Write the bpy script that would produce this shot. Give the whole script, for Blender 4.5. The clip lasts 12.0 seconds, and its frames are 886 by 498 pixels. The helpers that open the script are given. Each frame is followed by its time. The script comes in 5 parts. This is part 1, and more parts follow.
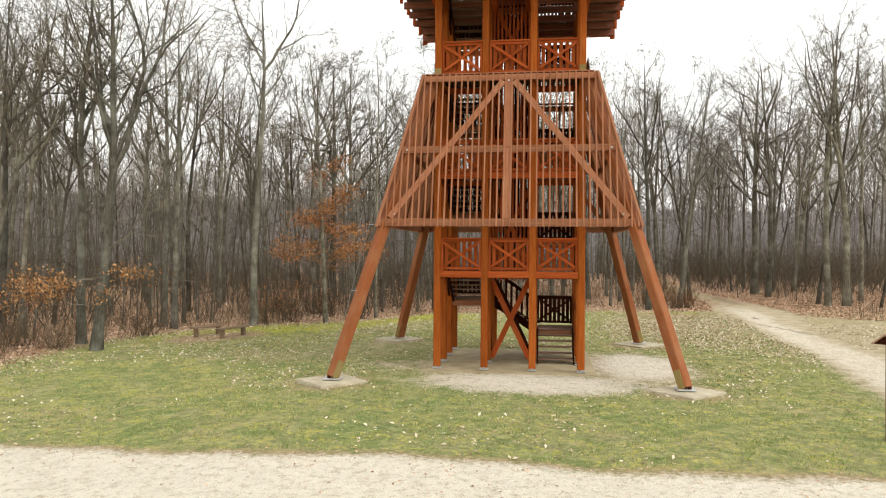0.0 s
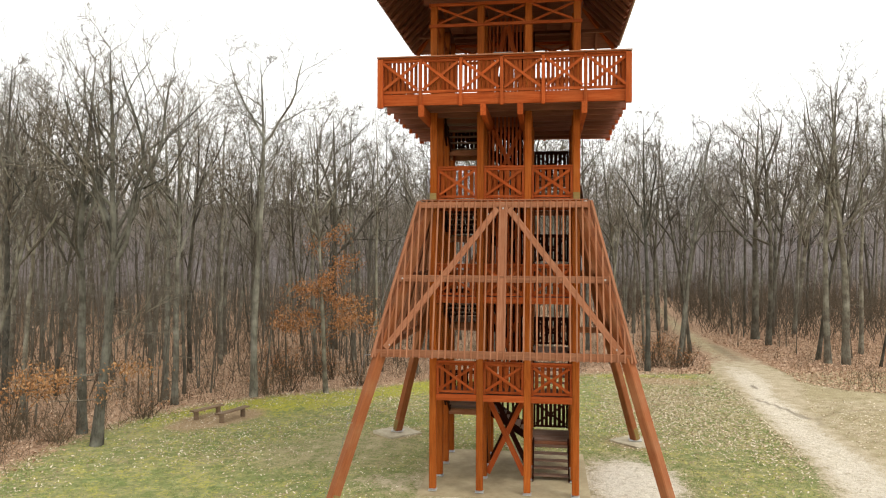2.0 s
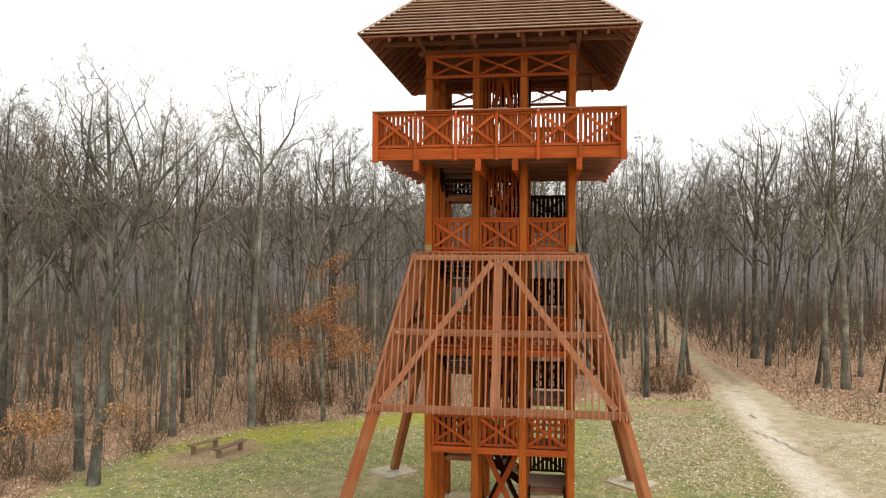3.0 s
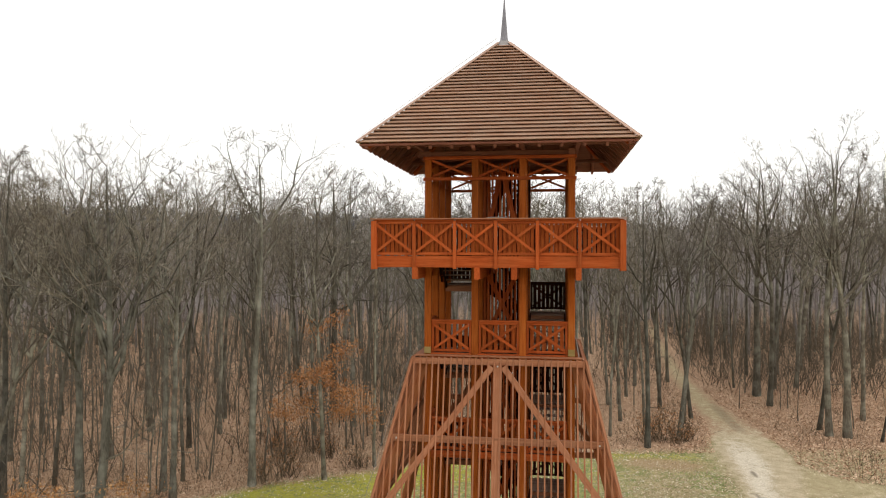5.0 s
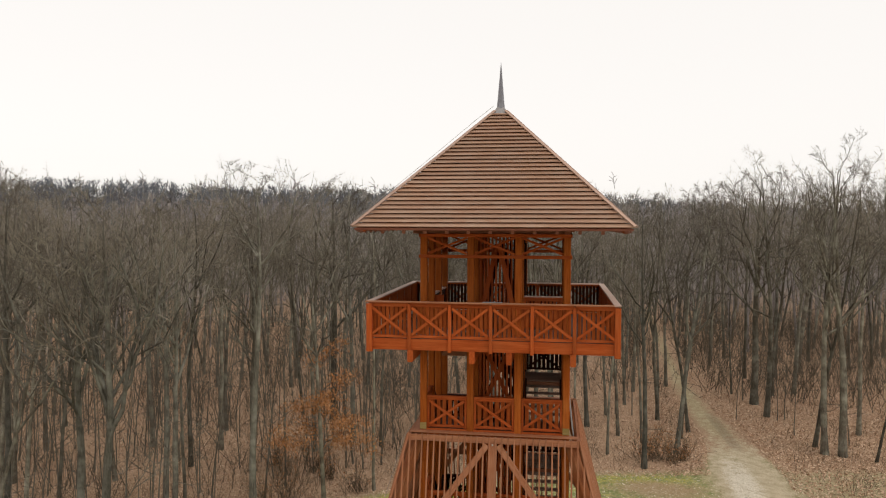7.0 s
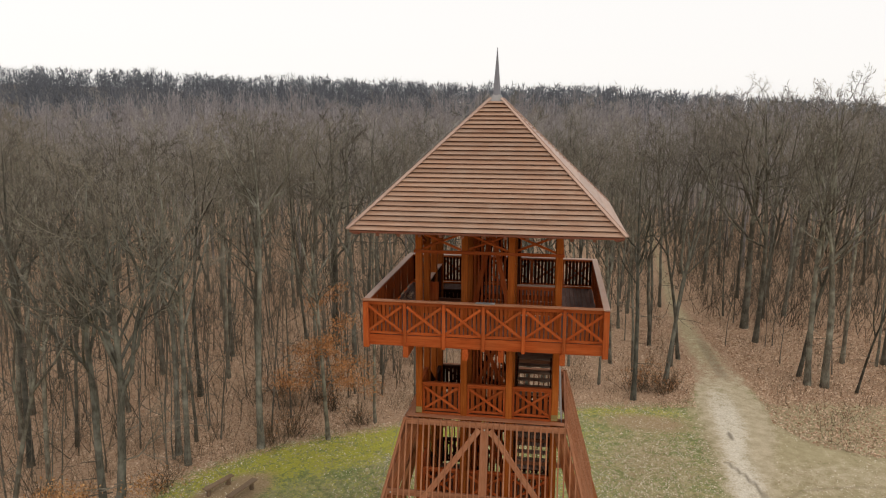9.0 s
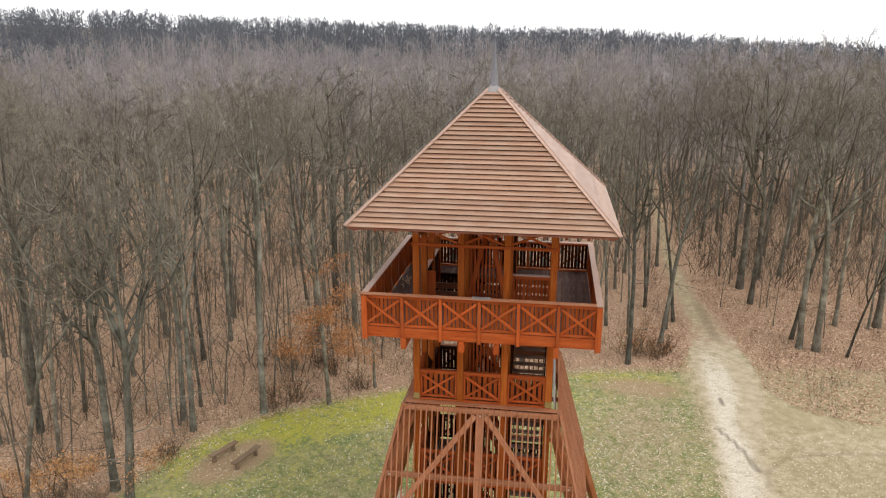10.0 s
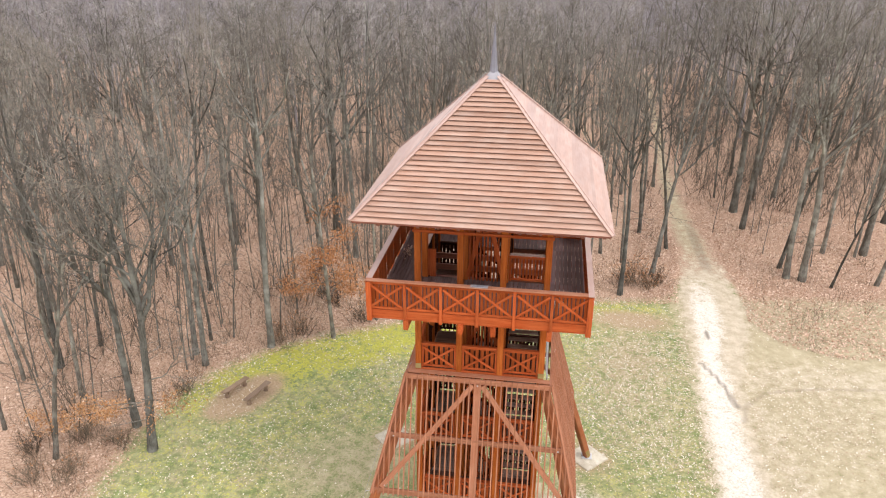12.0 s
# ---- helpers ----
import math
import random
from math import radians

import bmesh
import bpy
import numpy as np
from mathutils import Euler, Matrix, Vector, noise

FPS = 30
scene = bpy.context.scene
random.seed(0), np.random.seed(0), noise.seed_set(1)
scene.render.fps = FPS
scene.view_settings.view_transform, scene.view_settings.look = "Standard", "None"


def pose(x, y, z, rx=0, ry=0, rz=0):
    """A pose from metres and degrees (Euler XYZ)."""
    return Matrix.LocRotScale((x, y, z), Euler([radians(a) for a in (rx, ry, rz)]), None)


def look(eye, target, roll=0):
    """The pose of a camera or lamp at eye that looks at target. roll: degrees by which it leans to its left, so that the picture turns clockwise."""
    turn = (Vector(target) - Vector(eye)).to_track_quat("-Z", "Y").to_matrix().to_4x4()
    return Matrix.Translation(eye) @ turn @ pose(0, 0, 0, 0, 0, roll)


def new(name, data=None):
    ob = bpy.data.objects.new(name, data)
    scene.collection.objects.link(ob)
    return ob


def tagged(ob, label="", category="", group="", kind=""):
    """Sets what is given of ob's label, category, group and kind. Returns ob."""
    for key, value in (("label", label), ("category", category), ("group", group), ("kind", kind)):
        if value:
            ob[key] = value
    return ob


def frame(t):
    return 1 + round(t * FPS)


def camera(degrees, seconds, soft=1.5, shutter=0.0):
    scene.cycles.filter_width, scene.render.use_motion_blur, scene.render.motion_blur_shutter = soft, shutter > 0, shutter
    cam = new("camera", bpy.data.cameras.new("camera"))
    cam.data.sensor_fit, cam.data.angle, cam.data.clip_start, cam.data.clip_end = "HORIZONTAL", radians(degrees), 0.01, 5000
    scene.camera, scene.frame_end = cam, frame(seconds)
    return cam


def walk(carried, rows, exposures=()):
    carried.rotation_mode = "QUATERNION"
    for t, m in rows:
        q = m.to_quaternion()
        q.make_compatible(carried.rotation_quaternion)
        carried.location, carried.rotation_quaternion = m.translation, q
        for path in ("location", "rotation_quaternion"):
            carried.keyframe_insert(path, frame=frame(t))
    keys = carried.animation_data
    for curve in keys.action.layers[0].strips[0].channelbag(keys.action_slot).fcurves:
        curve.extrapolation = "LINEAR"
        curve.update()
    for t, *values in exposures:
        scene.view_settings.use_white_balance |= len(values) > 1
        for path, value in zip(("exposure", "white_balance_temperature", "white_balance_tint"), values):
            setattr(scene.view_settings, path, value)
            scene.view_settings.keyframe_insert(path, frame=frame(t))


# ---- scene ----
cam = camera(62.7, 12.0, soft=1.15)
METRES, EYE, TILT, LEAN, TURN = 20.0, 3.7, 0.0, -0.35, 7.9
START_X, START_Y = 1.06, -24.29
ROWS = [
    (0.0, 0.0, 0.0, 0.0, -0.0, 0.0, 0.0),
    (0.5, 0.002, -0.0009, 0.0505, 0.09, 0.03, 0.07),
    (1.0, 0.0048, -0.0037, 0.0985, 0.16, 0.1, 0.07),
    (1.5, 0.0084, -0.0057, 0.1448, 0.23, 0.09, 0.12),
    (2.0, 0.0132, -0.0085, 0.1883, 0.29, 0.08, 0.14),
    (2.5, 0.0187, -0.009, 0.2292, 0.36, 0.07, 0.14),
    (3.0, 0.0232, -0.0073, 0.2678, 0.42, 0.08, 0.11),
    (5.0, 0.0281, -0.0046, 0.4232, 0.58, 0.13, 0.19),
    (5.5, 0.031, -0.0036, 0.4632, 0.62, 0.17, 0.19),
    (6.0, 0.033, -0.002, 0.5041, 0.65, 0.07, 0.17),
    (6.5, 0.0356, -0.0017, 0.5453, 0.7, -0.68, 0.16),
    (7.0, 0.0386, -0.001, 0.5869, 0.74, -2.21, 0.18),
    (9.0, 0.0494, 0.0014, 0.7523, 0.84, -10.99, 0.17),
    (9.5, 0.0527, 0.003, 0.7917, 0.85, -13.22, 0.16),
    (10.0, 0.0545, 0.0045, 0.8313, 0.84, -15.45, 0.15),
    (10.5, 0.0561, 0.0053, 0.8708, 0.81, -17.67, 0.17),
    (11.0, 0.0575, 0.006, 0.9103, 0.76, -19.87, 0.16),
    (11.5, 0.0552, 0.0077, 0.9519, 0.71, -22.08, 0.13),
    (12.0, 0.0506, 0.0115, 0.9969, 0.65, -24.3, 0.1),
]
EXPOSURES = [(0.0, 0.42, 6500, 7), (1.5, 0.43, 6500, 8), (3.0, 0.38, 6500, 9), (5.5, 0.02, 6550, 10), (7.0, -0.2, 6650, 11), (9.0, -0.19, 6550, 11), (9.5, 0.05, 6500, 11), (10.5, 0.53, 6050, 11), (11.2, 0.77, 6000, 14), (12.0, 0.91, 5900, 17)]
walk(cam, [(t, pose(START_X, START_Y, EYE, TILT, LEAN, TURN) @ pose(METRES * x, METRES * y, METRES * z, 90 + pitch, roll, yaw)) for t, x, y, z, yaw, pitch, roll in ROWS], EXPOSURES)

# ---- world and sun: a bright overcast winter day ----
SUN_HEIGHT, SUN_ROUND = 48.0, 125.0
world = bpy.data.worlds.new("overcast_sky")
scene.world = world
world.use_nodes = True
wn, wl = world.node_tree.nodes, world.node_tree.links
wn.clear()
sky = wn.new("ShaderNodeTexSky")
sky.sky_type, sky.sun_disc = "NISHITA", False
sky.sun_elevation, sky.sun_rotation = radians(SUN_HEIGHT), radians(SUN_ROUND)
soften = wn.new("ShaderNodeHueSaturation")
soften.inputs["Saturation"].default_value, soften.inputs["Value"].default_value = 0.3, 0.12
cloud = wn.new("ShaderNodeMix")
cloud.data_type = "RGBA"
cloud.inputs["Factor"].default_value = 0.85
cloud.inputs["B"].default_value = (1.0, 0.98, 0.95, 1)
back = wn.new("ShaderNodeBackground")
back.inputs["Strength"].default_value = 1.2
wout = wn.new("ShaderNodeOutputWorld")
wl.new(sky.outputs["Color"], soften.inputs["Color"])
wl.new(soften.outputs["Color"], cloud.inputs["A"])
wl.new(cloud.outputs["Result"], back.inputs["Color"])
wl.new(back.outputs["Background"], wout.inputs["Surface"])

sun_data = bpy.data.lights.new("sun", "SUN")
sun_data.energy, sun_data.angle, sun_data.color = 1.2, radians(25), (1.0, 0.96, 0.9)
sun = new("sun", sun_data)
up_angle, round_angle = radians(SUN_HEIGHT), radians(SUN_ROUND)
sun.matrix_world = look((0, 0, 40), Vector((0, 0, 40)) - Vector((math.sin(round_angle) * math.cos(up_angle), math.cos(round_angle) * math.cos(up_angle), math.sin(up_angle))))


# ---- materials ----
def material(name):
    m = bpy.data.materials.new(name)
    m.use_nodes = True
    n, l = m.node_tree.nodes, m.node_tree.links
    return m, n, l, n["Principled BSDF"]


def ramp(n, stops):
    r = n.new("ShaderNodeValToRGB")
    r.color_ramp.elements[0].position, r.color_ramp.elements[0].color = stops[0][0], (*stops[0][1], 1)
    r.color_ramp.elements[1].position, r.color_ramp.elements[1].color = stops[-1][0], (*stops[-1][1], 1)
    for at, colour in stops[1:-1]:
        r.color_ramp.elements.new(at).color = (*colour, 1)
    return r


def noise_node(n, l, vector, scale, detail=4.0, rough=0.55):
    t = n.new("ShaderNodeTexNoise")
    t.inputs["Scale"].default_value, t.inputs["Detail"].default_value, t.inputs["Roughness"].default_value = scale, detail, rough
    l.new(vector, t.inputs["Vector"])
    return t


def mix_node(n, l, factor, a, b, blend="MIX"):
    m = n.new("ShaderNodeMix")
    m.data_type, m.blend_type = "RGBA", blend
    for value, socket in ((factor, "Factor"), (a, "A"), (b, "B")):
        if isinstance(value, (int, float)):
            m.inputs[socket].default_value = value
        elif isinstance(value, tuple):
            m.inputs[socket].default_value = (*value, 1)
        else:
            l.new(value, m.inputs[socket])
    return m.outputs["Result"]


def maths(n, l, operation, a, b=0.0, clamp=False):
    m = n.new("ShaderNodeMath")
    m.operation, m.use_clamp = operation, clamp
    for value, k in ((a, 0), (b, 1)):
        if isinstance(value, (int, float)):
            m.inputs[k].default_value = value
        else:
            l.new(value, m.inputs[k])
    return m.outputs[0]


def bump(n, l, height, strength, distance, bsdf):
    b = n.new("ShaderNodeBump")
    b.inputs["Strength"].default_value, b.inputs["Distance"].default_value = strength, distance
    l.new(height, b.inputs["Height"])
    l.new(b.outputs["Normal"], bsdf.inputs["Normal"])


def wood(name, dark, mid, light, rough=0.6, grey=(0.3, 0.26, 0.22), weather=0.25, spread=0.35, gloss=0.3):
    """Sawn timber: grain along the local x of the piece, weathered blotches, each piece a little different."""
    m, n, l, bsdf = material(name)
    co = n.new("ShaderNodeTexCoord")
    info = n.new("ShaderNodeObjectInfo")
    shift = n.new("ShaderNodeVectorMath")
    shift.operation = "ADD"
    scaled = n.new("ShaderNodeVectorMath")
    scaled.operation = "SCALE"
    scaled.inputs[0].default_value = (17.0, 31.0, 23.0)
    l.new(info.outputs["Random"], scaled.inputs["Scale"])
    l.new(co.outputs["Object"], shift.inputs[0])
    l.new(scaled.outputs[0], shift.inputs[1])
    stretch = n.new("ShaderNodeMapping")
    stretch.inputs["Scale"].default_value = (0.06, 1.0, 1.0)
    l.new(shift.outputs[0], stretch.inputs["Vector"])
    grain = noise_node(n, l, stretch.outputs["Vector"], 21.0, 7.0, 0.72)
    blotch = noise_node(n, l, shift.outputs[0], 1.3, 3.0)
    tone = ramp(n, [(0.2, dark), (0.5, mid), (0.82, light)])
    l.new(grain.outputs["Fac"], tone.inputs["Fac"])
    worn = maths(n, l, "MULTIPLY", maths(n, l, "SUBTRACT", blotch.outputs["Fac"], 0.42, True), weather * 5.0, True)
    colour = mix_node(n, l, worn, tone.outputs["Color"], grey)
    piece = maths(n, l, "ADD", maths(n, l, "MULTIPLY", info.outputs["Random"], spread), 1.0 - spread * 0.6)
    vary = n.new("ShaderNodeHueSaturation")
    l.new(piece, vary.inputs["Value"])
    l.new(colour, vary.inputs["Color"])
    l.new(vary.outputs["Color"], bsdf.inputs["Base Color"])
    bsdf.inputs["Roughness"].default_value = rough
    bsdf.inputs["Specular IOR Level"].default_value = gloss
    bump(n, l, grain.outputs["Fac"], 0.35, 0.004, bsdf)
    return m


def plain(name, dark, light, scale=6.0, rough=0.7, metal=0.0, relief=0.2):
    m, n, l, bsdf = material(name)
    co = n.new("ShaderNodeTexCoord")
    a = noise_node(n, l, co.outputs["Object"], scale, 6.0, 0.65)
    b = noise_node(n, l, co.outputs["Object"], scale * 0.17, 2.0)
    both = maths(n, l, "ADD", maths(n, l, "MULTIPLY", a.outputs["Fac"], 0.6), maths(n, l, "MULTIPLY", b.outputs["Fac"], 0.4))
    tone = ramp(n, [(0.32, dark), (0.68, light)])
    l.new(both, tone.inputs["Fac"])
    l.new(tone.outputs["Color"], bsdf.inputs["Base Color"])
    bsdf.inputs["Roughness"].default_value, bsdf.inputs["Metallic"].default_value = rough, metal
    bump(n, l, a.outputs["Fac"], relief, 0.01, bsdf)
    return m


STAIN = wood("red_brown_stained_timber", (0.13, 0.022, 0.005), (0.345, 0.067, 0.016), (0.5, 0.128, 0.035), 0.62, (0.4, 0.145, 0.05), 0.14, 0.36, 0.035)
POSTWOOD = wood("orange_stained_post", (0.13, 0.028, 0.005), (0.325, 0.078, 0.013), (0.46, 0.14, 0.028), 0.62, (0.4, 0.16, 0.045), 0.14, 0.3, 0.035)
# Darker, redder copy of STAIN: shade on the recessed slats is in the colour.
SLATWOOD = wood("deep_red_shaded_slat", (0.09, 0.015, 0.003), (0.265, 0.055, 0.012), (0.4, 0.1, 0.024), 0.66, (0.25, 0.09, 0.03), 0.12, 0.3, 0.03)
FADED = wood("faded_stained_timber", (0.175, 0.062, 0.027), (0.305, 0.122, 0.061), (0.43, 0.205, 0.115), 0.68, (0.4, 0.21, 0.125), 0.25, 0.3, 0.1)
OLIVE = wood("mossy_brown_board", (0.11, 0.075, 0.022), (0.22, 0.15, 0.05), (0.36, 0.26, 0.1), 0.8, (0.3, 0.25, 0.12), 0.3, 0.3, 0.1)
LEGWOOD = wood("weathered_leg_timber", (0.15, 0.042, 0.012), (0.26, 0.08, 0.026), (0.35, 0.135, 0.05), 0.65, (0.33, 0.17, 0.085), 0.3, 0.2, 0.18)
# Near-black: dark stain with the tower's inner shade put into the colour.
DARKWOOD = wood("dark_stained_shaded_timber", (0.012, 0.0035, 0.0018), (0.034, 0.0095, 0.0045), (0.062, 0.019, 0.009), 0.7, (0.05, 0.026, 0.016), 0.12, 0.3, 0.03)
SOFFIT = wood("brown_soffit_board", (0.12, 0.044, 0.03), (0.235, 0.09, 0.06), (0.32, 0.14, 0.098), 0.65, (0.18, 0.09, 0.06), 0.15, 0.3, 0.08)
TREADWOOD = wood("worn_brown_tread", (0.12, 0.064, 0.04), (0.22, 0.13, 0.088), (0.32, 0.22, 0.16), 0.7, (0.24, 0.19, 0.165), 0.3, 0.3, 0.08)
DECKING = wood("weathered_brown_decking", (0.075, 0.043, 0.036), (0.135, 0.083, 0.07), (0.2, 0.138, 0.12), 0.7, (0.165, 0.118, 0.105), 0.3, 0.35, 0.06)
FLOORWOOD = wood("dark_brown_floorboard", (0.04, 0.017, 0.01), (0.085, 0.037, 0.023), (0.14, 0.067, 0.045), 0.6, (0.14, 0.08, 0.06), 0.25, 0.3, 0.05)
ROOFING = wood("weathered_roof_board", (0.215, 0.113, 0.068), (0.325, 0.183, 0.115), (0.42, 0.26, 0.175), 0.42, (0.4, 0.29, 0.218), 0.32, 0.26, 0.5)
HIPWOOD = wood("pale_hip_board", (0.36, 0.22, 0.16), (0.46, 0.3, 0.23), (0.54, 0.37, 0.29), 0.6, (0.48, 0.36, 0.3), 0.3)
GREYWOOD = wood("weathered_brown_timber", (0.09, 0.056, 0.03), (0.19, 0.125, 0.075), (0.3, 0.21, 0.13), 0.75, (0.27, 0.21, 0.15), 0.25)
CONCRETE = plain("worn_concrete", (0.3, 0.25, 0.165), (0.55, 0.49, 0.36), 5.0, 0.85)
SLABTOP = plain("damp_brown_concrete", (0.24, 0.185, 0.095), (0.48, 0.4, 0.25), 2.2, 0.85)
SHOE = plain("pale_galvanised_plate", (0.36, 0.36, 0.35), (0.56, 0.56, 0.54), 14.0, 0.5, 0.15, 0.05)
ZINC = plain("galvanised_steel", (0.38, 0.38, 0.38), (0.55, 0.55, 0.55), 14.0, 0.45, 0.7, 0.05)
SHEET = plain("grey_sheet_metal", (0.15, 0.145, 0.16), (0.24, 0.235, 0.25), 5.0, 0.4, 0.6, 0.05)
FLASHING = plain("pale_sheet_metal", (0.2, 0.185, 0.18), (0.32, 0.3, 0.29), 5.0, 0.5, 0.2, 0.05)
WIRE = plain("bare_wire", (0.2, 0.19, 0.17), (0.3, 0.28, 0.25), 20.0, 0.5, 0.5, 0.0)


def bark(name, dark, mid, moss, rough=0.9):
    m, n, l, bsdf = material(name)
    co = n.new("ShaderNodeTexCoord")
    info = n.new("ShaderNodeObjectInfo")
    stretch = n.new("ShaderNodeMapping")
    stretch.inputs["Scale"].default_value = (1.0, 1.0, 0.18)
    l.new(co.outputs["Object"], stretch.inputs["Vector"])
    ridge = noise_node(n, l, stretch.outputs["Vector"], 16.0, 5.0, 0.7)
    patch = noise_node(n, l, co.outputs["Object"], 0.9, 4.0, 0.6)
    tone = ramp(n, [(0.3, dark), (0.7, mid)])
    l.new(ridge.outputs["Fac"], tone.inputs["Fac"])
    lichen = maths(n, l, "MULTIPLY", maths(n, l, "SUBTRACT", patch.outputs["Fac"], 0.45, True), 5.0, True)
    colour = mix_node(n, l, maths(n, l, "MULTIPLY", lichen, 0.66), tone.outputs["Color"], moss)
    vary = n.new("ShaderNodeHueSaturation")
    l.new(maths(n, l, "ADD", maths(n, l, "MULTIPLY", info.outputs["Random"], 0.85), 0.42), vary.inputs["Value"])
    l.new(colour, vary.inputs["Color"])
    l.new(vary.outputs["Color"], bsdf.inputs["Base Color"])
    bsdf.inputs["Roughness"].default_value = rough
    bsdf.inputs["Specular IOR Level"].default_value = 0.15
    bump(n, l, ridge.outputs["Fac"], 0.6, 0.03, bsdf)
    return m


BARK = bark("oak_bark", (0.042, 0.035, 0.026), (0.18, 0.158, 0.118), (0.345, 0.335, 0.262))
PALEBARK = bark("lichened_oak_bark", (0.055, 0.05, 0.038), (0.2, 0.186, 0.147), (0.37, 0.362, 0.295))
TWIG = bark("twig_bark", (0.092, 0.077, 0.057), (0.215, 0.187, 0.143), (0.295, 0.268, 0.215))
# Paler and bluer than TWIG: the haze of distance is in these colours.
MIDTWIG = bark("deep_wood_twig_haze", (0.15, 0.13, 0.11), (0.335, 0.3, 0.258), (0.42, 0.395, 0.345))
FARTWIG = bark("far_wood_haze", (0.18, 0.158, 0.15), (0.33, 0.295, 0.283), (0.345, 0.316, 0.305))
SLOPETWIG = bark("slope_wood_haze", (0.15, 0.134, 0.131), (0.262, 0.236, 0.231), (0.27, 0.246, 0.242))
HILLTWIG = bark("hill_wood_haze", (0.15, 0.157, 0.175), (0.235, 0.246, 0.272), (0.24, 0.25, 0.274))
THICKET = bark("thicket_stem", (0.056, 0.042, 0.0275), (0.12, 0.092, 0.063), (0.143, 0.114, 0.078))
BRUSH = bark("brush_stem", (0.073, 0.049, 0.029), (0.162, 0.117, 0.072), (0.162, 0.13, 0.086))


def leafy(name, stops, rough=0.8):
    m, n, l, bsdf = material(name)
    geo = n.new("ShaderNodeNewGeometry")
    tone = ramp(n, stops)
    l.new(geo.outputs["Random Per Island"], tone.inputs["Fac"])
    l.new(tone.outputs["Color"], bsdf.inputs["Base Color"])
    bsdf.inputs["Roughness"].default_value = rough
    bsdf.inputs["Specular IOR Level"].default_value = 0.2
    return m


RUST = leafy("withered_oak_leaves", [(0.0, (0.22, 0.085, 0.03)), (0.5, (0.38, 0.165, 0.06)), (1.0, (0.52, 0.27, 0.12))])
TANLEAF = leafy("tan_oak_leaves", [(0.0, (0.22, 0.1, 0.036)), (0.5, (0.4, 0.195, 0.075)), (1.0, (0.54, 0.33, 0.16))])
FALLEN = leafy("fallen_leaves", [(0.0, (0.24, 0.125, 0.065)), (0.5, (0.51, 0.335, 0.215)), (1.0, (0.72, 0.54, 0.39))])
PALE = leafy("pale_fallen_leaves", [(0.0, (0.27, 0.18, 0.1)), (0.5, (0.54, 0.43, 0.29)), (1.0, (0.82, 0.74, 0.59))])
STONES = leafy("gravel_stones", [(0.0, (0.16, 0.125, 0.09)), (0.3, (0.42, 0.37, 0.3)), (0.6, (0.66, 0.61, 0.53)), (1.0, (0.82, 0.78, 0.7))])
BLADE = leafy("winter_grass_blades", [(0.0, (0.14, 0.2, 0.05)), (0.4, (0.23, 0.31, 0.085)), (0.7, (0.34, 0.36, 0.13)), (1.0, (0.5, 0.44, 0.22))])


